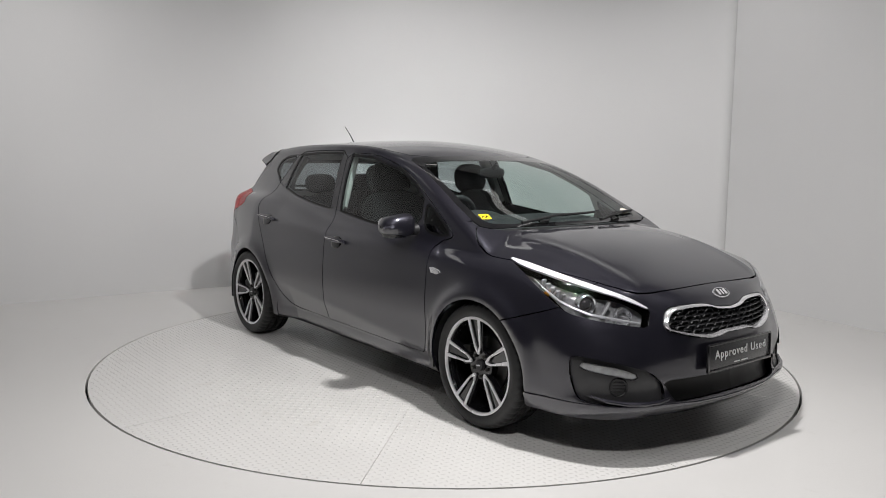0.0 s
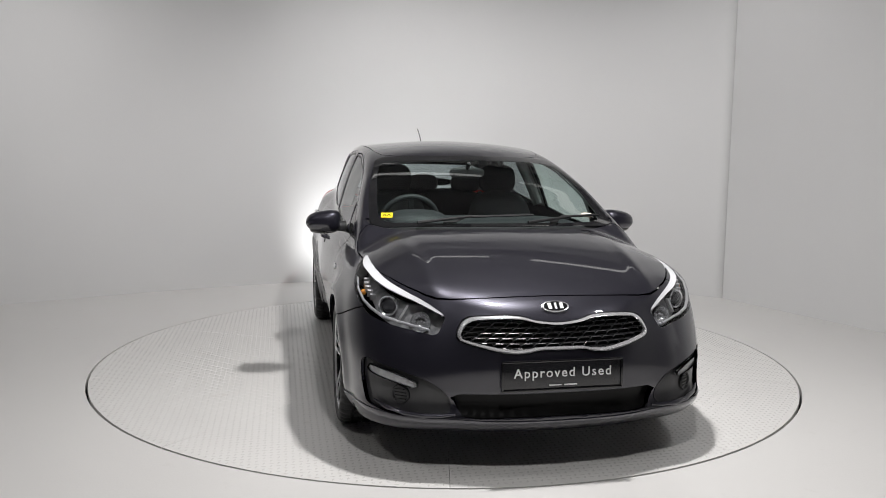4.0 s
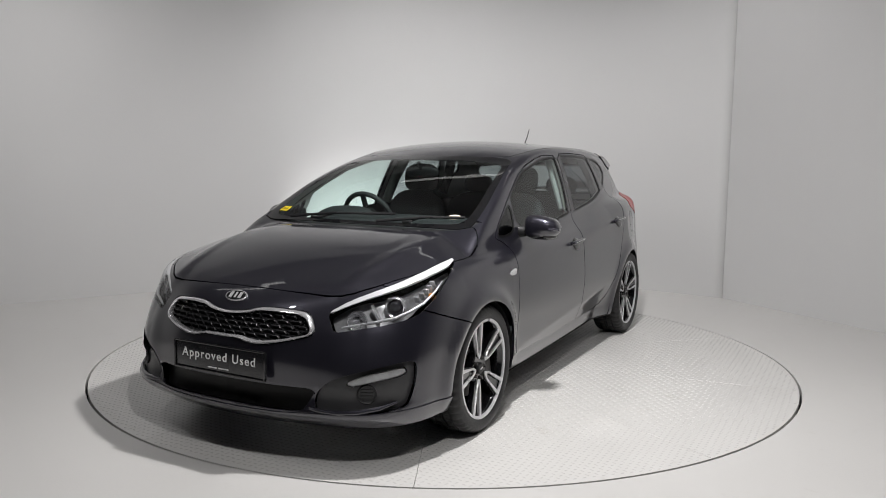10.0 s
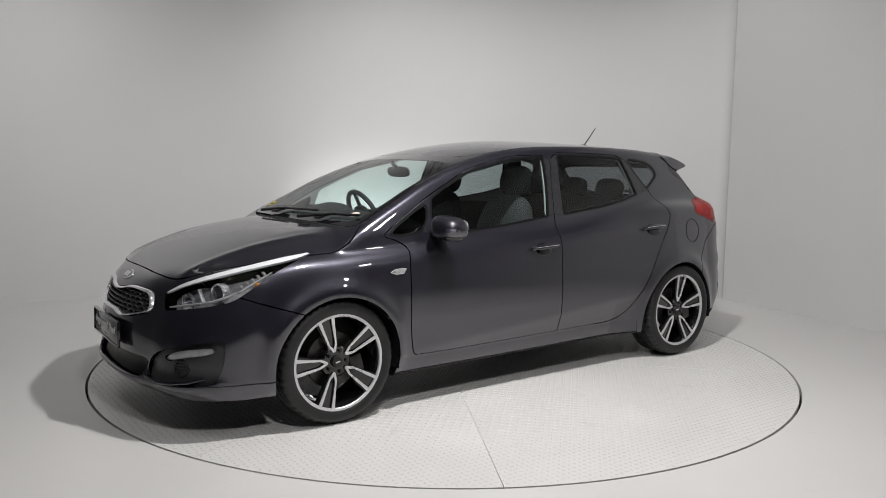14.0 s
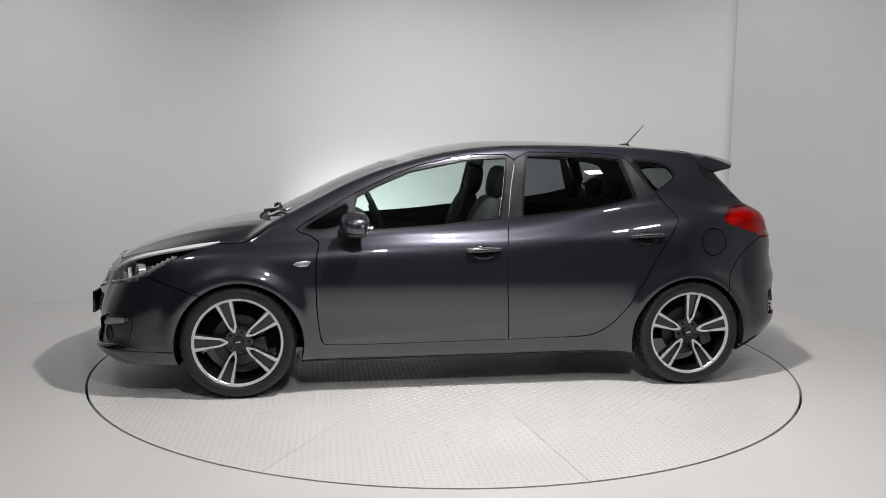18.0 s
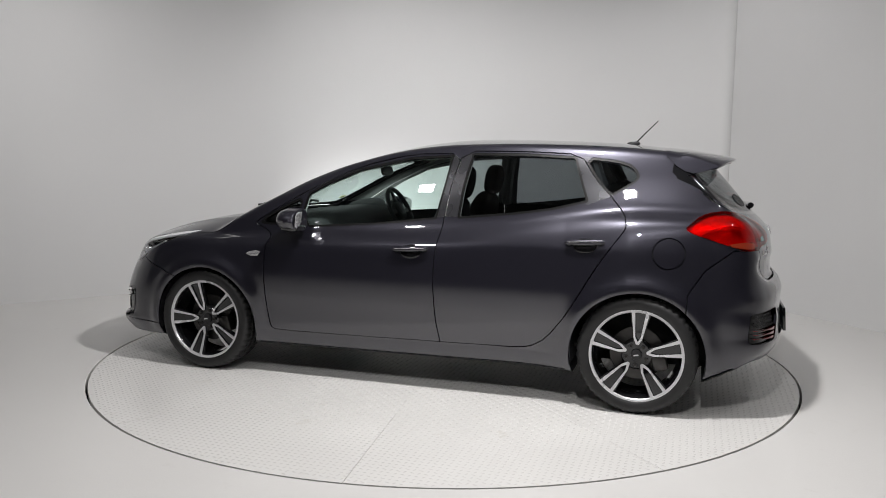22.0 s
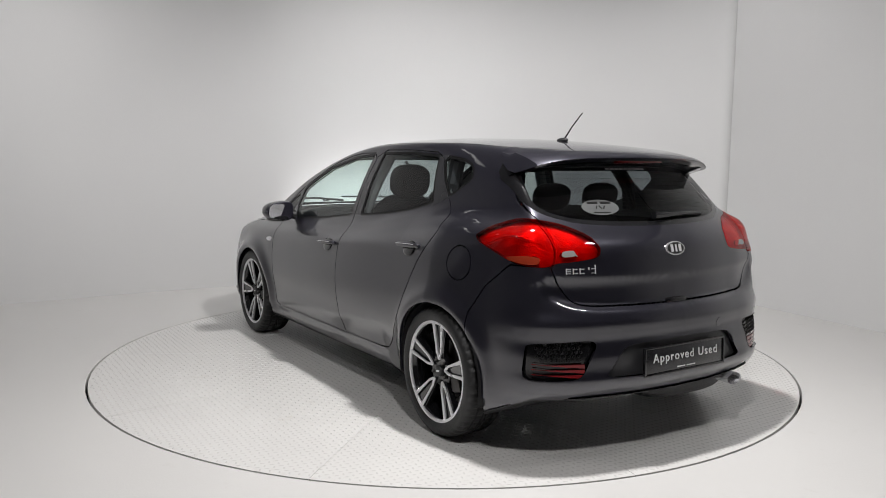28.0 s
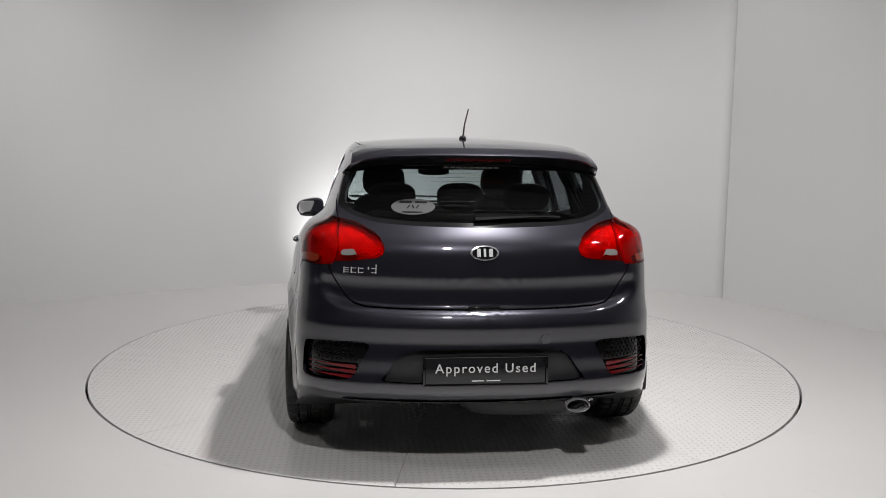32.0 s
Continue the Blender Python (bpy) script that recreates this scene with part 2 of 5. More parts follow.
def solid(p):
    """Below zero inside the body, about metres outside it."""
    x, y, z = p[:, 0], np.abs(p[:, 1]), p[:, 2]
    r1 = np.hypot(x - FRONT_AXLE, z - WHEEL_R)
    r2 = np.hypot(x - REAR_AXLE, z - WHEEL_R)
    flare = .026 * np.exp(-((r1 - .36) / .055) ** 2) + .018 * np.exp(-((r2 - .36) / .055) ** 2)
    flare *= 1 / (1 + np.exp(-(z - .22) / .03))
    # door hollow under a line that rises to the rear, and the sill below it
    door = np.clip((x + 1.05) / .3, 0, 1) * np.clip((.98 - x) / .2, 0, 1)
    hollow = -.33 * .006 * np.log1p(np.exp(np.clip((.385 - .088 * x - np.maximum(z, .280)) / .006, -40, 40)))
    belt = .020 * np.clip((z - .88) / .12, 0, 1) * np.clip((x + 1.35) / .4, 0, 1)
    ends = side_front(np.clip(z, .2, 1.05)) * np.clip((x - .95) / .5, 0, 1) + side_rear(np.clip(z, .2, 1.1)) * np.clip((-x - 1.3) / .4, 0, 1)
    side = (y - plan_half(x) - side_in(z) + belt - flare - hollow * door - ends) * .97
    crease = .007 * np.exp(-((y - .575 + .10 * np.maximum(x - 1.15, 0)) / .040) ** 2) * np.clip((x - 1.1) / .5, 0, 1)
    top = (z - hood_top(x) - crease + .011 * (y / .5) ** 2 + shoulder_fall(np.clip(x, -1.5, 2.0)) * np.maximum(y / .8 - .52, 0) ** 2) * .95
    front = (x - nose_x(z) + nose_in(y) - nose_up(np.clip(z, .2, .9)) * np.clip(y / .6, 0, 1) ** 2) * .9
    # ledge of the rear bumper round the tailgate's foot
    u = ((y / .655) ** 5 + (np.maximum(.90 - z, 0) / .188) ** 5) ** .2 - 1
    ledge = .042 / (1 + np.exp(-(u - .055) / .030)) / (1 + np.exp((z - .93) / .02)) * np.clip((-x - 1.6) / .2, 0, 1)
    rear = (tail_x(z) + tail_in(y) - x - ledge + .026) * .9
    under = .185 + .115 * np.clip((-x - 1.68) / .25, 0, 1) - z
    low = smax(smax(smax(side, top, .10), smax(front, rear, .05), .10), under, .03)
    zz = z - .95
    lean = .034 * np.clip(zz / .3, 0, 1) * np.clip((x + .5) / 1.0, 0, 1)
    gside = (y - .811 + .30 * zz + .15 * np.maximum(zz, 0) ** 2 + lean - glass_in(x) - green_in(np.clip(z, .9, 1.4))) * .93
    roof = (z - roof_top(x + .07 * y * y * np.clip((x + .2) / .8, 0, 1)) + roof_crown(np.clip(x, -1.8, .9)) * y * y) * np.where(x > .2, .86, .98)
    back = (glass_x(z) + back_crown(np.clip(z, .9, 1.3)) * y * y - x) * .8
    green = smax(smax(smax(gside, roof, .058), back, .036), .86 - z, .03)
    # tail lights stand out a little at their upper outer corner
    lamp = .032 * np.exp(-((x + 1.83) / .10) ** 2 - ((y - .70) / .09) ** 2 - ((z - 1.02) / .06) ** 2)
    return smin(low, green, .045 + .055 * np.clip((-x - .5) / .8, 0, 1) - .02 * np.clip((x - .4) / .4, 0, 1)) - lamp


def normals_at(p):
    g = np.empty_like(p)
    for a in range(3):
        d = np.zeros(3)
        d[a] = .002
        g[:, a] = solid(p + d) - solid(p - d)
    return g / np.maximum(np.linalg.norm(g, axis=1), 1e-9)[:, None]


def shoot(origins, ways, far=1.6):
    """Where rays from inside leave the body."""
    lo, hi = np.zeros(len(ways)), np.full(len(ways), far)
    for _ in range(34):
        mid = (lo + hi) / 2
        inside = solid(origins + ways * mid[:, None]) < 0
        lo, hi = np.where(inside, mid, lo), np.where(inside, hi, mid)
    return origins + ways * hi[:, None]


def settle(p):
    for _ in range(2):
        p = p - normals_at(p) * solid(p)[:, None]
    return p


def body_shell(step=.016):
    """Half body (left side) as vertices and triangles."""
    x0, x1, zc = -1.25, 1.30, .60
    ncap, nmid, nphi = int(.95 / step), int((x1 - x0) / step), int(2.35 / step)
    us = [(x0, -math.pi / 2 + (i / ncap) * math.pi / 2) for i in range(ncap)]
    us += [(x0 + (x1 - x0) * i / nmid, 0.0) for i in range(nmid + 1)]
    us += [(x1, ((i + 1) / ncap) * math.pi / 2) for i in range(ncap)]
    phis = np.linspace(-math.pi / 2, math.pi / 2, nphi + 1)
    org, way = [], []
    for x, psi in us:
        s, c = math.sin(psi), max(math.cos(psi), 1e-4)
        org.append(np.stack([np.full(nphi + 1, x), np.zeros(nphi + 1), np.full(nphi + 1, zc)], 1))
        way.append(np.stack([np.full(nphi + 1, s), c * np.cos(phis), c * np.sin(phis)], 1))
    v = shoot(np.concatenate(org), np.concatenate(way))
    v[0::nphi + 1, 1] = 0
    v[nphi::nphi + 1, 1] = 0
    n = nphi + 1
    i, j = np.meshgrid(np.arange(len(us) - 1), np.arange(nphi), indexing="ij")
    a = (i * n + j).ravel()
    b, c, d = a + n, a + n + 1, a + 1
    tri = np.concatenate([np.stack([a, b, c], 1), np.stack([a, c, d], 1)])
    tri = tri[:, ::-1]
    area = np.linalg.norm(np.cross(v[tri[:, 1]] - v[tri[:, 0]], v[tri[:, 2]] - v[tri[:, 0]]), axis=1)
    return v, tri[area > 1e-9]


# ---- mesh helpers ----
OFF = np.array([0, .048, 0])  # the car stands a little off the table's centre


def mesh_part(name, v, f, mat, parent=None, label="", smooth=False, normals=None):
    me = bpy.data.meshes.new(name)
    me.from_pydata(np.asarray(v, float).tolist(), [], [tuple(int(i) for i in q) for q in f])
    me.materials.append(mat)
    if smooth or normals is not None:
        me.polygons.foreach_set("use_smooth", [True] * len(me.polygons))
    if normals is not None:
        me.normals_split_custom_set_from_vertices(np.asarray(normals, float).tolist())
    ob = new(name, me)
    ob.parent = parent
    if label:
        tagged(ob, label)
    return ob


def part(name, bm, mat, parent=None, label="", smooth=30):
    """Links a bmesh as one mesh object under a thing or part."""
    me = bpy.data.meshes.new(name)
    if smooth:
        for f in bm.faces:
            f.smooth = True
        for e in bm.edges:
            if len(e.link_faces) == 2 and e.calc_face_angle(0) > radians(smooth):
                e.smooth = False
    bm.to_mesh(me)
    bm.free()
    me.materials.append(mat)
    ob = new(name, me)
    ob.parent = parent
    if label:
        tagged(ob, label)
    return ob


def box_bm(sx, sy, sz, m=None, bevel=0.0, seg=2):
    bm = bmesh.new()
    bmesh.ops.create_cube(bm, size=1, matrix=Matrix.Diagonal((sx, sy, sz, 1)))
    if bevel:
        bmesh.ops.bevel(bm, geom=bm.edges[:], offset=bevel, segments=seg, affect="EDGES", profile=.5)
    if m:
        bmesh.ops.transform(bm, matrix=m, verts=bm.verts)
    return bm


def lathe(profile, n, m=None, close=False):
    """Turns a profile of (r, h) round z."""
    bm = bmesh.new()
    rings = [[bm.verts.new((r * math.cos(2 * math.pi * i / n), r * math.sin(2 * math.pi * i / n), h)) for i in range(n)] for r, h in profile]
    pairs = list(zip(rings, rings[1:])) + ([(rings[-1], rings[0])] if close else [])
    for a, b in pairs:
        for i in range(n):
            bm.faces.new((a[i], a[(i + 1) % n], b[(i + 1) % n], b[i]))
    bmesh.ops.recalc_face_normals(bm, faces=bm.faces)
    if m:
        bmesh.ops.transform(bm, matrix=m, verts=bm.verts)
    return bm


def tube(points, radius, n=8):
    """A bent rod through points; radius may vary per point."""
    bm = bmesh.new()
    pts = [Vector(p) for p in points]
    rad = radius if isinstance(radius, (list, tuple)) else [radius] * len(pts)
    rings = []
    for i, p in enumerate(pts):
        d = (pts[min(i + 1, len(pts) - 1)] - pts[max(i - 1, 0)]).normalized()
        a = d.cross(Vector((.13, .2, 1)).normalized()).normalized()
        b = d.cross(a)
        rings.append([bm.verts.new(p + rad[i] * (math.cos(2 * math.pi * k / n) * a + math.sin(2 * math.pi * k / n) * b)) for k in range(n)])
    for a, b in zip(rings, rings[1:]):
        for k in range(n):
            bm.faces.new((a[k], a[(k + 1) % n], b[(k + 1) % n], b[k]))
    bm.faces.new(rings[0][::-1])
    bm.faces.new(rings[-1])
    bmesh.ops.recalc_face_normals(bm, faces=bm.faces)
    return bm


def blob(size, m, power=2.6, n=24, k=14):
    """A rounded superellipsoid."""
    bm = bmesh.new()
    sg = lambda v, p: math.copysign(abs(v) ** p, v)
    rows = []
    for j in range(k + 1):
        th = -math.pi / 2 + math.pi * j / k
        row = []
        for i in range(n):
            ph = 2 * math.pi * i / n
            e = 2 / power
            row.append(bm.verts.new((size[0] * sg(math.cos(th), e) * sg(math.cos(ph), e), size[1] * sg(math.cos(th), e) * sg(math.sin(ph), e), size[2] * sg(math.sin(th), e))))
        rows.append(row)
    for a, b in zip(rows, rows[1:]):
        for i in range(n):
            bm.faces.new((a[i], a[(i + 1) % n], b[(i + 1) % n], b[i]))
    bmesh.ops.remove_doubles(bm, verts=bm.verts, dist=1e-5)
    bmesh.ops.recalc_face_normals(bm, faces=bm.faces)
    bmesh.ops.transform(bm, matrix=m, verts=bm.verts)
    return bm


def prism(outline, depth, m=None, bevel=0.0):
    """Extrudes an outline in xy by depth along z."""
    bm = bmesh.new()
    a = [bm.verts.new((x, y, 0)) for x, y in outline]
    b = [bm.verts.new((x, y, depth)) for x, y in outline]
    n = len(a)
    bm.faces.new(a[::-1])
    top = bm.faces.new(b)
    for i in range(n):
        bm.faces.new((a[i], a[(i + 1) % n], b[(i + 1) % n], b[i]))
    bmesh.ops.recalc_face_normals(bm, faces=bm.faces)
    if bevel:
        bmesh.ops.bevel(bm, geom=list(top.edges), offset=bevel, segments=2, affect="EDGES", profile=.5)
    if m:
        bmesh.ops.transform(bm, matrix=m, verts=bm.verts)
    return bm


# ---- cutting the body into panels ----
def rounded(pts, times=2, closed=True):
    """Corner-cut outline through few points."""
    p = np.array(pts, float)
    for _ in range(times):
        q = np.roll(p, -1, 0)
        p = np.stack([.8 * p + .2 * q, .2 * p + .8 * q], 1).reshape(-1, 2)
    return p


def outline_dist(poly):
    """Signed distance to an outline, below zero inside."""
    a = np.asarray(poly, float)
    b = np.roll(a, -1, 0)

    def f(q):
        best = np.full(len(q), 1e9)
        inside = np.zeros(len(q), bool)
        for (ax, ay), (bx, by) in zip(a, b):
            dx, dy = bx - ax, by - ay
            t = np.clip(((q[:, 0] - ax) * dx + (q[:, 1] - ay) * dy) / (dx * dx + dy * dy + 1e-12), 0, 1)
            best = np.minimum(best, (q[:, 0] - ax - t * dx) ** 2 + (q[:, 1] - ay - t * dy) ** 2)
            cross = ((ay > q[:, 1]) != (by > q[:, 1])) & (q[:, 0] < dx * (q[:, 1] - ay) / (dy if abs(dy) > 1e-12 else 1e-12) + ax)
            inside ^= cross
        d = np.sqrt(best)
        return np.where(inside, -d, d)
    return f


R2 = math.sqrt(.5)
VIEWS = {
    "side": lambda p: np.stack([p[:, 0], p[:, 2]], 1),
    "front": lambda p: np.stack([p[:, 1], p[:, 2]], 1),
    "top": lambda p: np.stack([p[:, 0], p[:, 1]], 1),
    "fdiag": lambda p: np.stack([(p[:, 1] - p[:, 0]) * R2, p[:, 2]], 1),
    "rdiag": lambda p: np.stack([(p[:, 1] + p[:, 0]) * R2, p[:, 2]], 1),
}


def zone(view, pts, times=2, where=None):
    """A patch of the body: signed distance in a view, only where the test holds."""
    d = outline_dist(rounded(pts, times) if times else pts)
    see = VIEWS[view]

    def f(p):
        r = d(see(p))
        return np.where(where(p), r, np.maximum(np.abs(r), .5)) if where is not None else r
    return f


class Shell:
    """Half of the body's skin, which can be split along curves."""

    def __init__(self, v, tri):
        self.v, self.t = v, tri

    def split(self, f, level=0.0):
        d = f(self.v) - level
        d = np.where(np.abs(d) < 2e-5, 2e-5, d)
        s = d > 0
        ts = s[self.t]
        mixed = ts.any(1) & ~ts.all(1)
        near = np.abs(d[self.t]).max(1) < .2
        mixed &= near
        if not mixed.any():
            return
        tri = self.t[mixed]
        keep = self.t[~mixed]
        e = np.concatenate([tri[:, [0, 1]], tri[:, [1, 2]], tri[:, [2, 0]]])
        e.sort(1)
        e = e[s[e[:, 0]] != s[e[:, 1]]]
        e = np.unique(e, axis=0)
        a, b = self.v[e[:, 0]], self.v[e[:, 1]]
        da, db = d[e[:, 0]], d[e[:, 1]]
        lo, hi = np.zeros(len(e)), np.ones(len(e))
        for k in range(9):
            mid = lo + (hi - lo) * (np.clip(da / (da - db), .1, .9) if k == 0 else .5)
            dm = f(a + (b - a) * mid[:, None]) - level
            same = (dm > 0) == (da > 0)
            lo, hi = np.where(same, mid, lo), np.where(same, hi, mid)
        new_v = settle(a + (b - a) * ((lo + hi) / 2)[:, None])
        new_v[(np.abs(a[:, 1]) < 1e-7) & (np.abs(b[:, 1]) < 1e-7), 1] = 0
        ids = {(int(i), int(j)): len(self.v) + k for k, (i, j) in enumerate(e)}
        out = []
        for q in tri:
            q = [int(i) for i in q]
            pos = [i for i in range(3) if s[q[i]]]
            lone = pos[0] if len(pos) == 1 else [i for i in range(3) if not s[q[i]]][0]
            p, r, w = q[lone], q[(lone + 1) % 3], q[(lone + 2) % 3]
            pr, pw = ids[(min(p, r), max(p, r))], ids[(min(p, w), max(p, w))]
            out += [(p, pr, pw), (pr, r, w), (pr, w, pw)]
        self.v = np.concatenate([self.v, new_v])
        self.t = np.concatenate([keep, np.array(out)])


def skin(name, v, tri, nor, mat, parent, label="", both=False, mirror=False, flange=.012, push=0.0):
    """A panel from the skin, with turned-in edges; both: over the middle; mirror: the right-hand twin."""
    used = np.unique(tri)
    idx = np.full(len(v), -1)
    idx[used] = np.arange(len(used))
    n0 = nor[used]
    p0 = v[used] + n0 * push
    t0 = idx[tri]
    e = np.concatenate([t0[:, [0, 1]], t0[:, [1, 2]], t0[:, [2, 0]]])
    key = np.sort(e, 1)
    _, inv, cnt = np.unique(key, axis=0, return_inverse=True, return_counts=True)
    edge = e[cnt[inv.ravel()] == 1]
    if both:
        edge = edge[(p0[edge[:, 0], 1] > 1e-5) | (p0[edge[:, 1], 1] > 1e-5)]
    vs, ns, ts = [p0], [n0], [t0]
    if flange and len(edge):
        a, b = p0[edge[:, 0]], p0[edge[:, 1]]
        ia, ib = a - n0[edge[:, 0]] * flange, b - n0[edge[:, 1]] * flange
        fn = np.cross(b - a, n0[edge[:, 0]])
        fn /= np.maximum(np.linalg.norm(fn, axis=1), 1e-9)[:, None]
        k = len(edge)
        base = len(p0)
        vs.append(np.concatenate([a, b, ib, ia]))
        ns.append(np.concatenate([fn] * 4))
        i = base + np.arange(k)
        ts += [np.stack([i + k, i, i + 3 * k], 1), np.stack([i + k, i + 3 * k, i + 2 * k], 1)]
    P, N, T = np.concatenate(vs), np.concatenate(ns), np.concatenate(ts)
    flip = np.array([1, -1, 1])
    if both:
        T = np.concatenate([T, (T + len(P))[:, ::-1]])
        P, N = np.concatenate([P, P * flip]), np.concatenate([N, N * flip])
    elif mirror:
        P, N, T = P * flip, N * flip, T[:, ::-1]
    return mesh_part(name, P + OFF, T, mat, parent, label, normals=N)


# ---- the car ----
def build_body(car):
    v, tri = body_shell(.017)
    sh = Shell(v, tri)
    front = lambda p: p[:, 0] > 1.0
    back = lambda p: p[:, 0] < -1.2
    high = lambda p: (p[:, 2] > .86) & (np.abs(p[:, 1]) > .40)
    upper = lambda p: (p[:, 2] > .9) & (p[:, 0] > 0)
    outer = lambda p: np.abs(p[:, 1]) > .45
    D = lambda pts: [((y - x) * R2, z) for x, y, z in pts]
    E = lambda pts: [((y + x) * R2, z) for x, y, z in pts]
    Z = {}
    Z["arch_f"] = zone("side", [(1.285 + .352 * math.cos(a), .30 + .352 * math.sin(a)) for a in np.linspace(0, 2 * math.pi, 64)[:-1]], 0, outer)
    Z["arch_r"] = zone("side", [(-1.352 + .356 * math.cos(a), .30 + .356 * math.sin(a)) for a in np.linspace(0, 2 * math.pi, 64)[:-1]], 0, outer)
    Z["head"] = zone("fdiag", D([(2.029, .465, .679), (1.960, .538, .732), (1.855, .632, .779), (1.715, .702, .818), (1.55, .748, .853), (1.394, .750, .871), (1.45, .785, .852), (1.59, .812, .800),
                                 (1.72, .815, .723), (1.81, .785, .662), (1.905, .714, .637), (2.0, .595, .614), (2.048, .505, .600), (2.046, .490, .640)]), 1, front)
    Z["strip"] = zone("fdiag", D([(2.031, .463, .682), (1.962, .536, .735), (1.857, .630, .782), (1.717, .700, .821), (1.55, .745, .857), (1.385, .745, .876), (1.42, .765, .862), (1.52, .785, .841),
                                  (1.69, .745, .811), (1.83, .693, .776), (1.915, .614, .743), (1.978, .541, .711), (2.029, .474, .676)]), 1, front)
    Z["fog"] = zone("fdiag", D([(2.126, .46, .272), (2.114, .468, .355), (2.09, .53, .412), (2.02, .65, .453), (1.877, .783, .484), (1.847, .799, .466), (1.848, .793, .387),
                                (1.871, .779, .308), (1.895, .768, .284), (2.0, .68, .268)]), 2, front)
    Z["foglamp"] = zone("fdiag", D([(2.068, .57, .395), (2.02, .65, .432), (1.90, .765, .456), (1.885, .775, .440), (1.90, .765, .422), (2.0, .67, .400), (2.05, .60, .383)]), 1, front)
    Z["grille"] = zone("front", [(-.2, .662), (0, .662), (.10, .672), (.155, .689), (.235, .693), (.37, .686), (.408, .667), (.437, .611), (.428, .583), (.37, .565), (.283, .546), (.205, .533), (.14, .540), (.10, .551), (0, .551), (-.2, .551)], 2, front)
    Z["intake"] = zone("front", [(-.3, .372), (0, .372), (.3, .368), (.46, .364), (.43, .30), (.41, .266), (.2, .272), (0, .274), (-.3, .274)], 1, front)
    Z["hood"] = zone("top", [(2.017, -.3), (2.018, 0), (2.017, .26), (1.998, .41), (1.968, .515), (1.855, .630), (1.715, .701), (1.55, .747), (1.394, .758), (1.26, .765), (1.158, .758), (1.076, .695),
                             (1.127, .612), (1.202, .39), (1.218, .13), (1.22, 0), (1.215, -.3)], 1, lambda p: p[:, 2] > .6)
    Z["screen"] = zone("front", [(-.3, .985), (0, .985), (.42, .984), (.62, .978), (.672, .985), (.684, 1.01), (.672, 1.09), (.643, 1.19), (.603, 1.27), (.562, 1.343), (.36, 1.356), (0, 1.362), (-.3, 1.356)], 1, upper)
    Z["view"] = zone("front", [(-.3, .998), (0, .998), (.42, .998), (.59, 1.0), (.624, 1.02), (.631, 1.045), (.618, 1.125), (.592, 1.228), (.548, 1.312), (.36, 1.330), (0, 1.334), (-.3, 1.330)], 1, upper)
    Z["cowl"] = zone("top", [(1.22, -.3), (1.22, 0), (1.202, .39), (1.127, .612), (1.076, .695), (1.0, .70), (1.02, .6), (1.06, .4), (1.09, .2), (1.10, -.3)], 1, lambda p: (p[:, 2] > .93) & (p[:, 2] < 1.02))
    Z["wa"] = zone("side", [(.945, .943), (.70, 1.083), (.682, 1.068), (.70, 1.0), (.745, .952), (.85, .936)], 1, high)
    Z["wf"] = zone("side", [(.632, 1.118), (.52, 1.180), (.324, 1.265), (-.008, 1.337), (-.252, 1.353), (-.226, 1.185), (-.192, 1.006), (.157, .965), (.60, .932), (.655, 1.01)], 0, high)
    Z["wr"] = zone("side", [(-.384, 1.364), (-.685, 1.365), (-.966, 1.352), (-1.008, 1.226), (-1.045, 1.124), (-.863, 1.079), (-.661, 1.049), (-.338, 1.015), (-.353, 1.186)], 0, high)
    Z["wq"] = zone("side", [(-1.034, 1.350), (-1.197, 1.334), (-1.285, 1.306), (-1.318, 1.250), (-1.215, 1.183), (-1.178, 1.164), (-1.112, 1.233)], 1, high)
    Z["pillar"] = zone("side", [(-.236, 1.365), (-.178, 1.004), (-.352, 1.014), (-.396, 1.375)], 0, high)
    Z["pillar2"] = zone("side", [(-.95, 1.36), (-1.02, 1.18), (-1.05, 1.10), (-1.19, 1.15), (-1.12, 1.24), (-1.045, 1.36)], 0, high)
    Z["fdoor"] = zone("side", [(.807, .283), (.314, .284), (-.235, .290), (-.248, .290), (-.247, .302), (-.234, .445), (-.220, .644), (-.224, .805), (-.246, .978), (-.27, 1.185), (-.318, 1.372), (-.01, 1.367), (.325, 1.290), (.653, 1.137),
                               (.93, .972), (.985, .93), (.90, .905), (.845, .865), (.864, .80), (.868, .70), (.866, .56), (.858, .437), (.838, .305)], 1, outer)
    Z["rdoor"] = zone("side", [(-.248, .290), (-.262, .290), (-.669, .294), (-.768, .305), (-.865, .363), (-.984, .518), (-1.140, .797), (-1.262, .966), (-1.276, .996), (-1.262, 1.05), (-1.185, 1.142), (-1.09, 1.24), (-1.00, 1.375),
                               (-.688, 1.388), (-.318, 1.388), (-.27, 1.185), (-.246, .978), (-.224, .805), (-.220, .644), (-.234, .445), (-.247, .302)], 1, outer)
    Z["fuel"] = zone("side", [(-1.498 + .082 * math.cos(a), .864 + .080 * math.sin(a)) for a in np.linspace(0, 2 * math.pi, 40)[:-1]], 0, outer)
    Z["bumper_f"] = zone("side", [(1.40, .05), (1.45, .572), (1.69, .650), (1.80, .690), (1.86, .80), (2.4, .98), (2.5, .05)], 0, front)
    Z["bumper_r"] = zone("side", [(-1.58, .05), (-1.60, .655), (-1.68, .78), (-1.82, .89), (-1.96, .89), (-2.4, .89), (-2.5, .05)], 0, back)
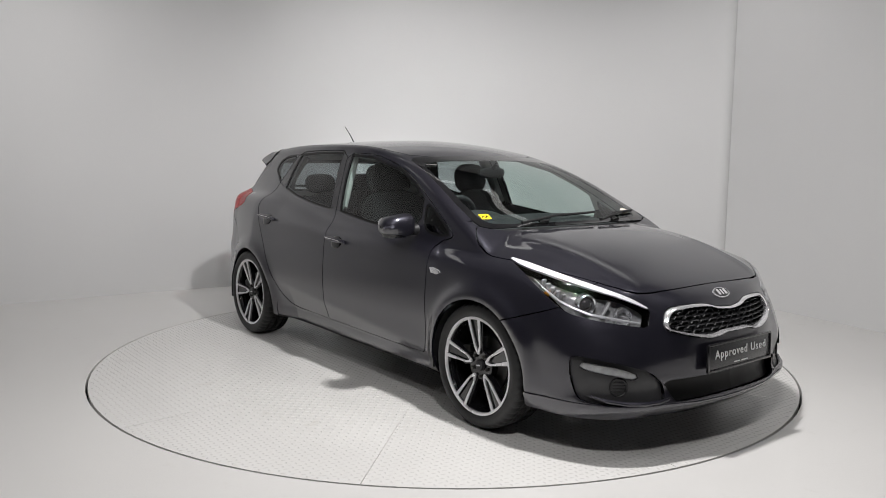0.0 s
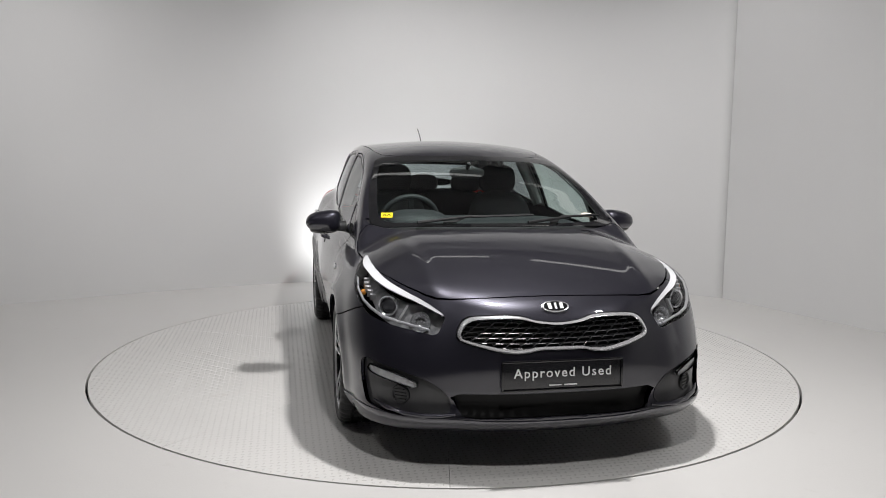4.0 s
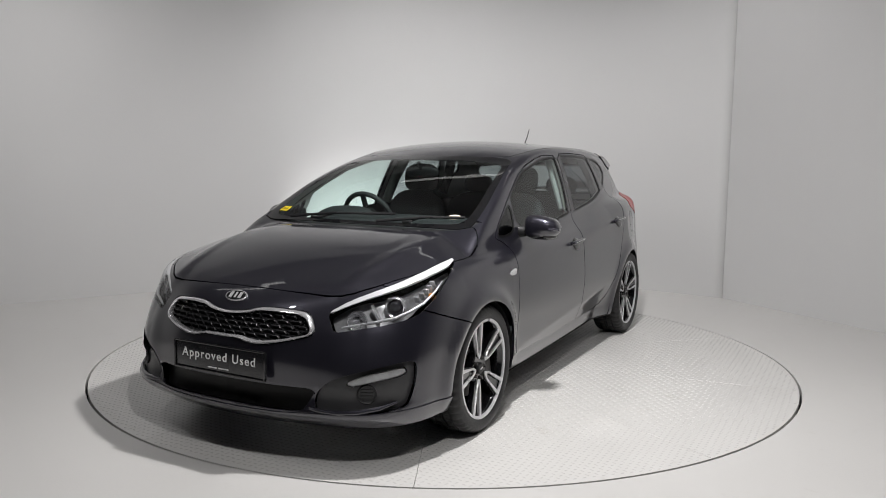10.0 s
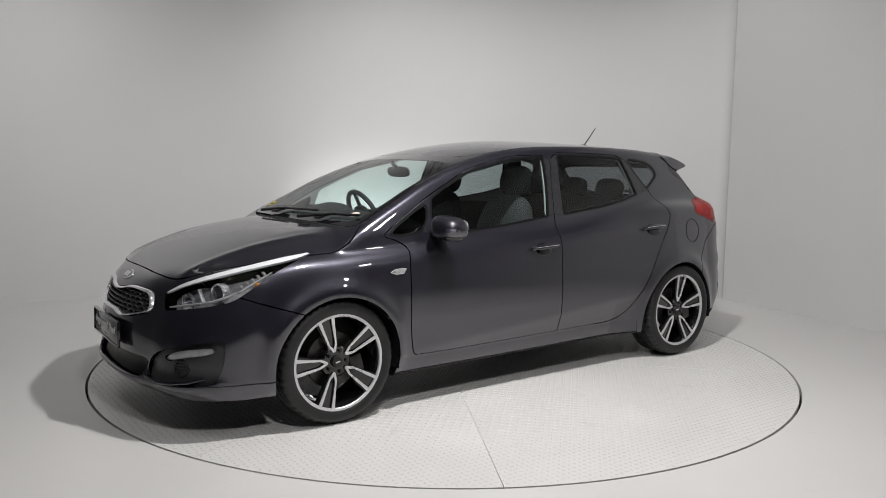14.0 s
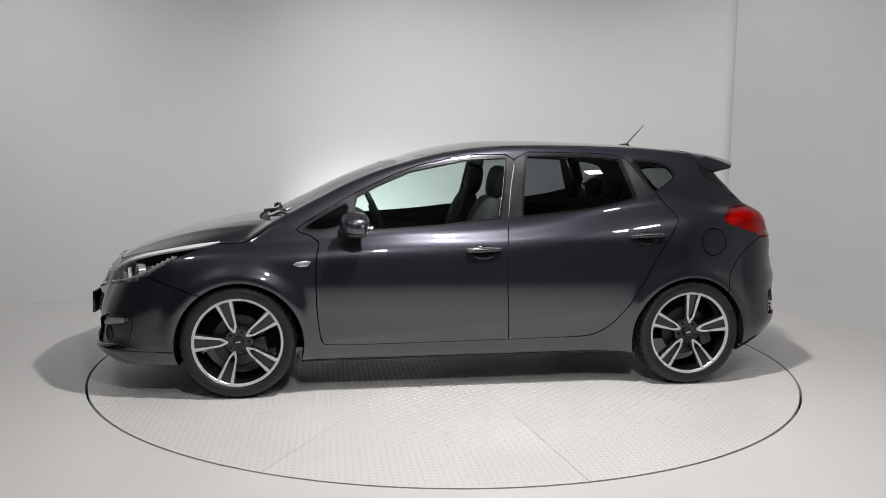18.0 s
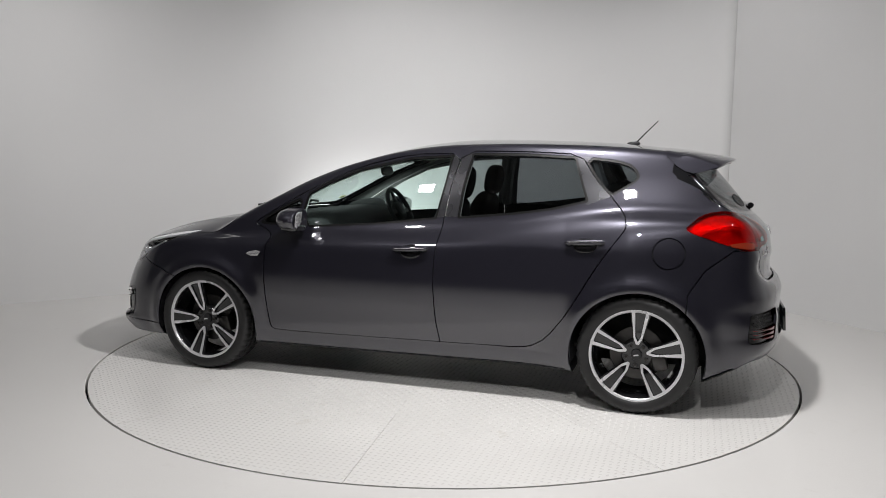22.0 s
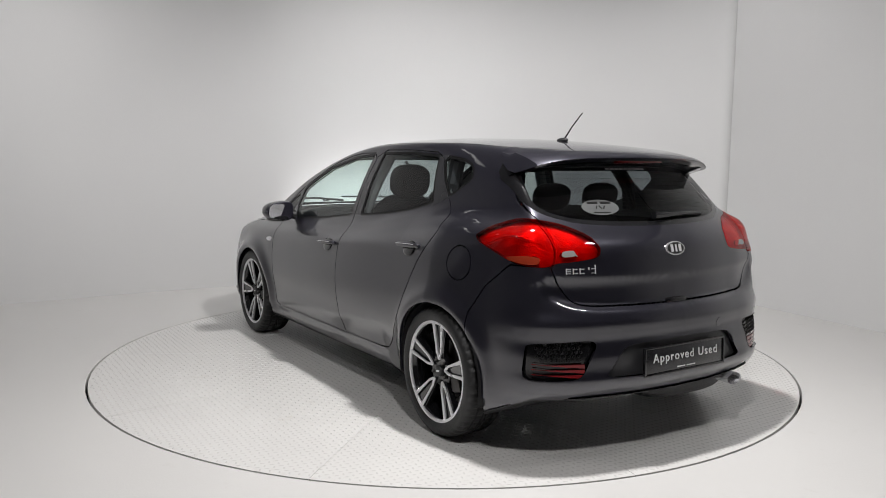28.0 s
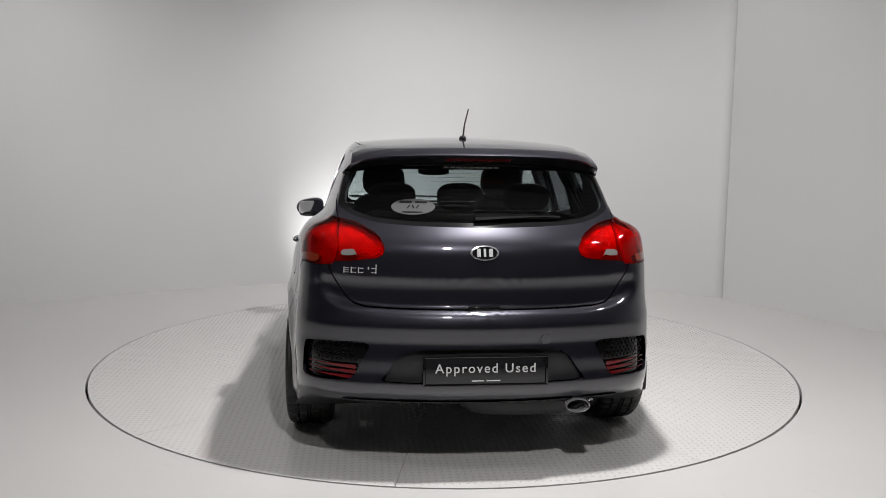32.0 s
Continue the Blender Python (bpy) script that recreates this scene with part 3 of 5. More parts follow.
    Z["tail"] = zone("rdiag", E([(-1.558, .801, .987), (-1.612, .748, 1.037), (-1.70, .675, 1.076), (-1.76, .65, 1.084), (-1.812, .622, 1.078), (-1.865, .53, 1.058), (-1.942, .442, 1.013), (-1.985, .41, .962),
                                 (-1.994, .43, .922), (-1.971, .545, .906), (-1.948, .63, .902), (-1.938, .666, .885), (-1.865, .752, .888), (-1.775, .785, .917)]), 1, lambda p: (p[:, 0] < -1.3) & (p[:, 1] > .30))
    Z["tailclear"] = zone("rdiag", E([(-1.943, .603, .950), (-1.961, .538, .955), (-1.967, .538, .929), (-1.95, .603, .925)]), 1, lambda p: (p[:, 0] < -1.3) & (p[:, 1] > .30))
    Z["amber"] = zone("rdiag", E([(-1.80, .78, .925), (-1.87, .735, .932), (-1.915, .69, .925), (-1.915, .70, .897), (-1.88, .735, .895), (-1.80, .78, .908)]), 1, lambda p: (p[:, 0] < -1.3) & (p[:, 1] > .30))
    Z["gate"] = zone("front", [(-.2, .706), (0, .706), (.35, .708), (.50, .714), (.55, .725), (.580, .745), (.630, .815), (.655, .862), (.664, .886), (.640, .895), (.626, .95), (.622, 1.02), (.622, 1.074), (.632, 1.10), (.635, 1.15), (.608, 1.25),
                               (.575, 1.33), (.5, 1.392), (0, 1.41), (-.2, 1.41)], 1, lambda p: p[:, 0] < -1.55)
    Z["rglass"] = zone("front", [(-.2, 1.046), (0, 1.046), (.157, 1.047), (.32, 1.052), (.457, 1.061), (.556, 1.087), (.605, 1.112), (.632, 1.148), (.629, 1.177), (.621, 1.258), (.60, 1.35), (.5, 1.43), (0, 1.43), (-.2, 1.43)], 1, lambda p: p[:, 0] < -1.50)
    Z["rview"] = zone("front", [(-.2, 1.064), (0, 1.064), (.32, 1.069), (.47, 1.082), (.555, 1.108), (.600, 1.145), (.592, 1.20), (.57, 1.29), (.47, 1.322), (0, 1.325), (-.2, 1.325)], 2, back)
    Z["refl"] = zone("rdiag", E([(-1.913, .764, .545), (-1.925, .753, .560), (-2.045, .520, .572), (-2.060, .489, .560), (-2.060, .492, .535), (-2.056, .555, .422), (-2.047, .588, .405), (-1.93, .762, .400), (-1.907, .775, .42)]), 2, back)
    Z["recess"] = zone("front", [(-.2, .550), (0, .550), (.217, .546), (.322, .539), (.366, .515), (.409, .448), (.447, .404), (.2, .402), (0, .402), (-.2, .402)], 1, back)
    Z["roof"] = zone("top", [(.352, -.2), (.385, 0), (.37, .2), (.30, .40), (.20, .545), (-.3, .572), (-1.0, .560), (-1.46, .52), (-1.52, .35), (-1.53, 0), (-1.5, -.2)], 1, lambda p: p[:, 2] > 1.2)
    Z["sill"] = zone("side", [(.95, .10), (.95, .284), (.70, .284), (-.9, .292), (-.95, .292), (-1.0, .10)], 0, outer)
    Z["under"] = lambda p: p[:, 2] - .198 - .115 * np.clip((-p[:, 0] - 1.68) / .25, 0, 1)
    Z["lip"] = lambda p: np.where((p[:, 0] > 1.62), p[:, 2] - .258 - .012 * np.clip((p[:, 1] - .3) / .5, 0, 1), .5)
    Z["skirt"] = lambda p: np.where((p[:, 0] < -1.66), p[:, 2] - .376 + .10 * np.clip((np.abs(p[:, 1]) - .36) / .32, 0, 1) ** 2, .5)

    g = .0032
    for name in ("arch_f", "arch_r", "strip", "fog", "foglamp", "grille", "intake", "screen", "view", "cowl", "pillar", "pillar2", "tailclear", "amber", "rglass", "rview", "refl", "recess", "sill", "under", "lip", "skirt", "head", "tail"):
        sh.split(Z[name])
    for name in ("wa", "wf", "wr", "wq"):
        sh.split(Z[name])
        sh.split(Z[name], .013)
    for name in ("hood", "fdoor", "rdoor", "fuel", "bumper_f", "bumper_r", "gate", "roof"):
        sh.split(Z[name], -g)
        sh.split(Z[name], g)
    v, tri = sh.v, sh.t
    c = v[tri].mean(1)
    nor = normals_at(v)
    d = {k: f(c) for k, f in Z.items()}
    ins = {k: d[k] < 0 for k in d}
    lab = np.full(len(tri), "frame", dtype=object)
    free = np.ones(len(tri), bool)

    def take(name, mask):
        m = free & mask
        lab[m] = name
        free[m] = False

    seam = lambda k: np.abs(d[k]) < g
    take("gone", ins["arch_f"] | ins["arch_r"])
    take("underbody", ins["under"])
    take("drl", ins["head"] & ins["strip"])
    take("head", ins["head"])
    take("grille", ins["grille"])
    take("foglamp", ins["foglamp"])
    take("fog", ins["fog"])
    take("intake", ins["intake"])
    take("gone", seam("hood"))
    take("hood", ins["hood"])
    take("view", ins["view"])
    take("screen", ins["screen"])
    take("cowl", ins["cowl"])
    for w in ("wa", "wf", "wr", "wq"):
        take(w, ins[w])
    take("rview", ins["rview"])
    take("rglass", ins["rglass"])
    ingate = d["gate"] < -g
    take("gone", ins["tail"] & seam("gate"))
    take("tailclear", ins["tail"] & ins["tailclear"])
    take("amber", ins["tail"] & ins["amber"] & ~ingate)
    take("tail_in", ins["tail"] & ingate)
    take("tail_out", ins["tail"])
    take("gone", seam("gate"))
    take("gate", ingate)
    take("refl", ins["refl"])
    take("recess", ins["recess"])
    take("gone", seam("bumper_r"))
    take("skirt", (d["bumper_r"] < 0) & ins["skirt"])
    take("bumper_r", d["bumper_r"] < 0)
    take("gone", seam("bumper_f"))
    take("lip", (d["bumper_f"] < 0) & ins["lip"])
    take("bumper_f", d["bumper_f"] < 0)
    for w in ("wa", "wf", "wr", "wq"):
        take("seal_" + w, d[w] < .013)
    take("gone", seam("fdoor") | seam("rdoor") | seam("roof"))
    take("fuelgap", seam("fuel"))
    take("pillar_fd", ins["pillar"] & (d["fdoor"] < 0))
    take("pillar_rd", ins["pillar"] & (d["rdoor"] < 0))
    take("pillar_q", ins["pillar2"])
    take("fdoor", d["fdoor"] < 0)
    take("rdoor", d["rdoor"] < 0)
    take("fuel", d["fuel"] < 0)
    take("roof", d["roof"] < 0)
    take("sill", ins["sill"])
    take("fender", (c[:, 0] > .80) & (c[:, 2] < .965))
    take("quarter", (c[:, 0] < -.60))
    pick = lambda name: tri[lab == name]

    def put(name, key, mat, label="", parent=None, **kw):
        t = pick(key)
        return skin(name, v, t, nor, mat, parent or car, label, **kw) if len(t) else None

    parts = {}
    put("bonnet", "hood", PAINT, both=True)
    put("roof", "roof", PAINT, both=True)
    fb = put("front_bumper", "bumper_f", PAINT, both=True)
    put("front_lip", "lip", PAINT, "graphite lower bumper lip", fb, both=True, push=.006)
    rb = put("rear_bumper", "bumper_r", PAINT, both=True)
    put("lower_skirt", "skirt", PAINT, "", rb, both=True, push=-.007)
    # plate recess is set darker than the bumper paint round it
    put("plate_recess", "recess", SURROUND, "dark plate recess", rb, both=True, push=-.022, flange=-.023)
    gate = put("tailgate", "gate", PAINT, both=True)
    put("rear_window", "rview", PRIVACY, "tinted rear window with heating lines", gate, both=True, flange=0)
    put("window_border", "rglass", GLOSSBLACK, "", gate, both=True, flange=.004)
    ws = put("windscreen", "view", SCREEN, "green-tinted windscreen", both=True, flange=0)
    put("black_border", "screen", GLOSSBLACK, "", ws, both=True, flange=.004)
    put("cowl_panel", "cowl", BLACK, "black plastic cowl grille", both=True, push=-.010)
    put("underbody", "underbody", BLACK, both=True, flange=0)
    put("lower_intake", "intake", RUBBER, "black lower air intake", fb, both=True, push=-.03, flange=-.031)
    parts.update(front_bumper=fb, rear_bumper=rb, tailgate=gate, windscreen=ws)
    for s, mir in (("left", False), ("right", True)):
        kw = dict(mirror=mir)
        put("front_wing", "fender", PAINT, **kw)
        put("body_side_frame", "frame", PAINT, **kw)
        if mir:
            q = skin("rear_quarter_panel", v, np.concatenate([pick("quarter"), pick("fuel"), pick("fuelgap")]), nor, PAINT, car, mirror=True)
        else:
            q = put("rear_quarter_panel", "quarter", PAINT)
            put("fuel_flap", "fuel", PAINT, "round body-coloured fuel flap", q)
        put("quarter_window", "wq", PRIVACY, "", q, flange=0, push=-.004, **kw)
        put("window_seal", "seal_wq", RUBBER, "", q, flange=.008, push=-.002, **kw)
        put("sill", "sill", PAINT, push=-.004, **kw)
        fd = put("front_door", "fdoor", PAINT, **kw)
        rd = put("rear_door", "rdoor", PAINT, **kw)
        put("door_window", "wf", GLASS, "clear green-tinted door glass", fd, flange=0, push=-.004, **kw)
        put("window_seal", "seal_wf", RUBBER, "", fd, flange=.008, push=-.002, **kw)
        put("corner_window", "wa", DARKGLASS, "", fd, flange=0, push=-.004, **kw)
        put("window_seal", "seal_wa", RUBBER, "", fd, flange=.008, push=-.002, **kw)
        put("pillar_cover", "pillar_fd", SATIN, "satin grey pillar cover", fd, push=.001, **kw)
        put("door_window", "wr", PRIVACY, "dark privacy door glass", rd, flange=0, push=-.004, **kw)
        put("window_seal", "seal_wr", RUBBER, "", rd, flange=.008, push=-.002, **kw)
        put("pillar_cover", "pillar_rd", SATIN, "satin grey pillar cover", rd, push=.001, **kw)
        put("pillar_cover", "pillar_q", SATIN, "satin grey pillar cover", rd, push=.001, **kw)
        parts["front_door_" + s], parts["rear_door_" + s] = fd, rd
        # lamps: clear cover over a deep housing
        hl = put("headlight", "head", CLEAR, "clear headlight with silver and black inside", flange=.006, **kw)
        put("light_strip", "drl", WHITELAMP, "white daytime light strip", hl, flange=.01, push=-.001, **kw)
        skin("housing", v, np.concatenate([pick("head"), pick("drl")]), nor, DARKCHROME, hl, "", flange=-.08, push=-.082, **kw)
        parts["headlight_" + s] = hl
        fg = put("fog_lamp_surround", "fog", SURROUND, "dark grey fog lamp surround", fb, flange=-.020, push=-.018, **kw)
        put("running_lamp", "foglamp", FROST, "frosted pale running lamp", fb, flange=.012, push=-.008, **kw)
        to = put("tail_light", "tail_out", REDLENS, "red tail light on the wing", flange=.02, push=.003, **kw)
        ti = put("tail_light_inner", "tail_in", REDLENS, "red tail light section", gate, flange=.02, push=.003, **kw)
        put("reversing_lens", "tailclear", SMOKE, "white reversing lens", gate, flange=.02, push=.004, **kw)
        put("amber_lens", "amber", AMBERLENS, "dark amber indicator lens", to, flange=.02, push=.003, **kw)
        parts["tail_" + s] = to
        put("lamp_bowl", "tail_out", REDBOWL, "red inner reflector", to, flange=.02, push=-.022, **kw)
        put("lamp_bowl", "tail_in", REDBOWL, "", ti, flange=.02, push=-.022, **kw)
        put("reflector_surround", "refl", GLOSSBLACK, "", rb, flange=-.024, push=-.022, **kw)
    # dark lining inside the panels
    keep = ~np.isin(lab, ["gone", "view", "wa", "wf", "wr", "wq", "rview", "head", "drl", "intake", "grille", "hood", "bumper_f", "lip", "fender", "underbody", "cowl", "screen", "fog", "foglamp"])
    keep &= (c[:, 2] > .25)
    lower = keep & (c[:, 2] < 1.02)
    skin("interior_lining", v, tri[lower], nor, TRIM, car, "dark interior panels", both=True, flange=0, push=-.024)
    skin("headlining", v, tri[keep & ~lower], nor, LINING, car, "pale grey headlining and pillar trim", both=True, flange=0, push=-.024)
    grille_t = pick("grille")
    parts["grille_patch"] = (v, grille_t, nor)
    return parts, v, tri, lab, nor


# ---- fittings on the body ----
class Grid:
    """Depth of the body's skin over a plane, looked up between evenly spaced rays."""

    def __init__(self, make, a0, a1, b0, b1, step):
        self.a0, self.b0, self.step = a0, b0, step
        na, nb = int(round((a1 - a0) / step)) + 1, int(round((b1 - b0) / step)) + 1
        a, b = np.meshgrid(a0 + step * np.arange(na), b0 + step * np.arange(nb), indexing="ij")
        o, w, axis = make(a.ravel(), b.ravel())
        self.d = shoot(o, w)[:, axis].reshape(na, nb)

    def __call__(self, a, b):
        u, t = (a - self.a0) / self.step, (b - self.b0) / self.step
        i, j = int(min(max(u, 0), self.d.shape[0] - 2)), int(min(max(t, 0), self.d.shape[1] - 2))
        u, t = u - i, t - j
        d = self.d
        return float((d[i, j] * (1 - u) + d[i + 1, j] * u) * (1 - t) + (d[i, j + 1] * (1 - u) + d[i + 1, j + 1] * u) * t)


def rays(ox, way, axis):
    def make(a, b):
        zero = np.zeros_like(a)
        if axis == 0:
            o = np.stack([zero + ox, a, b], 1)
        elif axis == 1:
            o = np.stack([a, zero, b], 1)
        else:
            o = np.stack([a, b, zero + ox], 1)
        w = np.zeros((len(a), 3))
        w[:, axis] = way
        return o, w, axis
    return make


SKIN_FRONT = Grid(rays(1.0, 1.0, 0), 0, .86, .18, .90, .01)
SKIN_REAR = Grid(rays(-1.0, -1.0, 0), 0, .86, .18, 1.40, .01)
SKIN_SCREEN = Grid(rays(-.3, 1.0, 0), 0, .72, .95, 1.40, .01)
SKIN_SIDE = Grid(rays(0, 1.0, 1), -1.9, 1.9, .25, 1.3, .01)
SKIN_TOP = Grid(rays(.7, 1.0, 2), -1.7, 1.6, 0, .62, .01)


def at_side(x, z, s=1):
    return np.array([x, SKIN_SIDE(x, z) * s, z]) + OFF


def at_front(y, z, way=1):
    return np.array([(SKIN_FRONT if way > 0 else SKIN_REAR)(abs(y), z), y, z]) + OFF


def at_front_screen(y, z):
    return np.array([SKIN_SCREEN(abs(y), z), y, z]) + OFF


def at_top(x, y):
    return np.array([x, y, SKIN_TOP(x, abs(y))]) + OFF


def frame_on(p, up=(0, 0, 1)):
    """A pose on the body at p: z outwards, y as far up as may be."""
    q = np.array([p]) - OFF
    m = normals_at(q * np.array([[1, 1, 1]]))[0]
    if q[0, 1] < 0:
        m = normals_at(q * np.array([[1, -1, 1]]))[0] * np.array([1, -1, 1])
    z = Vector(m)
    x = Vector(up).cross(z).normalized()
    y = z.cross(x)
    return Matrix.Translation(Vector(p)) @ Matrix((x, y, z)).transposed().to_4x4()


def wheel(car, x, s):
    m = pose(x, .048 + s * .768, WHEEL_R, -90 * s, 0, 0)
    first = (-90 if x > 0 else 176) if s > 0 else (6 if x > 0 else 20)
    n = 240
    bm = bmesh.new()
    prof = [(.238, .088), (.246, .100), (.256, .106), (.272, .1105), (.288, .110), (.300, .1045), (.3085, .096), (.3150, .084), (.3172, .068), (.3178, .056), (.3100, .054), (.3100, .046), (.318, .044),
            (.318, .014), (.310, .012), (.310, .004), (.318, .002)]
    prof = prof + [(r, -h) for r, h in prof[::-1]]
    rings = []
    for k, (r, h) in enumerate(prof):
        ring = []
        for i in range(n):
            rr = r
            if abs(h) > .05 and r > .305 and i % 5 in (0, 1) and abs(h) < .1:
                rr -= .0055
            elif .013 < abs(h) < .045 and r > .315 and (i + (2 if h > 0 else 0)) % 6 == 0:
                rr -= .005
            a = 2 * math.pi * i / n
            ring.append(bm.verts.new((rr * math.cos(a), rr * math.sin(a), h)))
        rings.append(ring)
    for a, b in zip(rings, rings[1:]):
        for i in range(n):
            bm.faces.new((a[i], a[(i + 1) % n], b[(i + 1) % n], b[i]))
    bmesh.ops.recalc_face_normals(bm, faces=bm.faces)
    w = part("wheel", lathe([(.246, .094), (.240, .098), (.234, .094), (.226, .080), (.218, .03), (.214, -.085), (.236, -.100), (.246, -.094)], 96), GLOSSBLACK, car, "gloss black alloy wheel with machined silver spokes")
    w.matrix_local = m
    part("tyre", bm, TYRE, w, "low-profile black tyre", smooth=35)
    part("rim_lip", lathe([(.2475, .095), (.2475, .102), (.2365, .1015), (.2325, .097), (.2325, .090)], 96), SILVER, w, "machined silver rim edge")
    lift = lambda r: .070 + .026 * min(r / .238, 1)
    arm = [(0, .054), (.007, .056), (.0228, .090), (.0470, .236), (.0285, .240), (.0142, .100), (.0, .073)]
    for k in range(5):
        rz = pose(0, 0, 0, 0, 0, 72 * k + first)
        for side in (1, -1):
            pts = [(side * a, b) for a, b in (arm if side > 0 else arm[::-1])]
            bm = prism(pts, .006, None, .0015)
            for vv in bm.verts:
                vv.co.z += lift(math.hypot(vv.co.x, vv.co.y))
            bmesh.ops.transform(bm, matrix=rz, verts=bm.verts)
            part("spoke_face", bm, SILVER, w, "machined silver spoke face", smooth=20)
        web = [(-.020, .045), (.020, .045), (.030, .12), (.056, .236), (-.056, .236), (-.030, .12)]
        bm = prism(web, .028, None, .002)
        for vv in bm.verts:
            vv.co.z += lift(math.hypot(vv.co.x, vv.co.y)) - .036
        bmesh.ops.transform(bm, matrix=rz, verts=bm.verts)
        part("spoke", bm, GLOSSBLACK, w, "", smooth=20)
        a = radians(72 * k + first + 36 + 90)
        part("wheel_nut", lathe([(.0001, .083), (.007, .083), (.009, .079), (.0095, .06)], 6, pose(.055 * math.cos(a), .055 * math.sin(a), 0)), STEEL, w, "steel wheel nut")
    part("hub", lathe([(.0001, .066), (.045, .068), (.072, .070), (.080, .064), (.085, .03)], 48), GLOSSBLACK, w)
    part("centre_cap", lathe([(.0001, .084), (.018, .084), (.026, .082), (.029, .076), (.029, .06)], 40), BLACK, w, "black centre cap")
    part("cap_mark", box_bm(.026, .007, .002, pose(0, 0, .085, 0, 0, 10)), SILVER, w)
    b = part("brake_disc", lathe([(.07, .022), (.142, .022), (.145, .018), (.142, .010), (.07, .010)], 64), STEEL, car, "steel brake disc")
    b.matrix_local = m
    c = part("brake_caliper", box_bm(.10, .075, .07, pose(-.118 if x < 0 else -.12, .03, .03, 0, 0, 105), .012), STEEL, car, "grey brake caliper")
    c.matrix_local = m
    # wheel well
    bm = bmesh.new()
    cx, r = (1.285, .353) if x > 0 else (-1.352, .357)
    rows = []
    for i in range(33):
        a = math.pi * (-.06 + 1.12 * i / 32)
        rows.append([bm.verts.new((cx + r * math.cos(a), .048 + s * yy, .30 + r * math.sin(a))) for yy in (.50, .86)])
    for a, q in zip(rows, rows[1:]):
        bm.faces.new((a[0], a[1], q[1], q[0]))
    cen = bm.verts.new((cx, .048 + s * .50, .30))
    for a, q in zip(rows, rows[1:]):
        bm.faces.new((cen, a[0], q[0]))
    part("wheel_arch_liner", bm, BLACK, car, "black wheel arch liner")


def mirror(car, s, door):
    c = Vector((.640, .048 + s * .905, .972))
    bm = blob((.094, .100, .064), Matrix.Translation(c) @ pose(0, 0, 0, 0, -4, 8 * s), 2.9, 40, 20)
    for vv in bm.verts:
        q = vv.co - c
        if q.x < 0:
            vv.co.x = c.x + max(q.x * .8, -.040)
        vv.co.z += -.016 * (q.y * s / .1) * (1 if q.z > 0 else -.5)
    body = part("door_mirror", bm, PAINT, car, "graphite door mirror with black foot", smooth=60)
    part("mirror_glass", blob((.003, .082, .050), Matrix.Translation(c + Vector((-.040, 0, -.002))) @ pose(0, 0, 0, 0, -4, 9 * s), 3.2, 28, 10), CHROME, body, "mirror glass")
    part("mirror_foot", tube([(.66, .048 + s * .775, .945), (.66, .048 + s * .82, .944), (.655, .048 + s * .865, .955)], [.034, .026, .028], 12), BLACK, body, "black mirror foot")
    part("lower_shell", blob((.064, .080, .024), Matrix.Translation(c + Vector((.008, 0, -.046))) @ pose(0, 0, 0, 0, -4, -6 * s), 2.6, 28, 10), GLOSSBLACK, body)


def handle(door, x, z, s):
    p = at_side(x, z, s)
    m = frame_on(p)
    tilt = pose(0, 0, 0, 0, 0, 3 * s)
    bowl = part("handle_bowl", blob((.062, .040, .006), m @ pose(.0, -.008, .000), 2.2, 28, 8), GLOSSBLACK, door, "dark handle bowl")
    h = part("door_handle", blob((.108, .0155, .014), m @ tilt @ pose(0, .004, .022), 2.6, 32, 12), PAINT, door, "body-coloured door handle", smooth=60)
    for dx in (-.085, .085):
        part("handle_foot", blob((.018, .013, .016), m @ tilt @ pose(dx, .004, .008), 2.5, 16, 8), PAINT, door)
    # thin chrome rod stands in for the highlight along the handle
    part("handle_highlight", tube([(m @ tilt @ Vector((t * .1, .004 + .0, .036))) for t in (-.9, -.3, .3, .9)], .0016, 6), CHROME, door)


def badge(car, p, w, h, name, label):
    m = frame_on(p)
    oval = lambda a, b, n=40: [(a * math.cos(2 * math.pi * i / n), b * math.sin(2 * math.pi * i / n)) for i in range(n)]
    b = part(name, prism(oval(w, h), .007, m, .002), CHROME, car, label)
    part("badge_field", prism(oval(w * .86, h * .82), .0022, m @ pose(0, 0, .0065)), GLOSSBLACK, b)
    for dx, ww, an in ((-.42, .16, 0), (0, .10, 0), (.42, .16, 0)):
        part("badge_bar", box_bm(w * ww * 1.6, h * 1.05, .003, m @ pose(w * dx, 0, .0095, 0, 0, an)), BRIGHT, b)
    return b


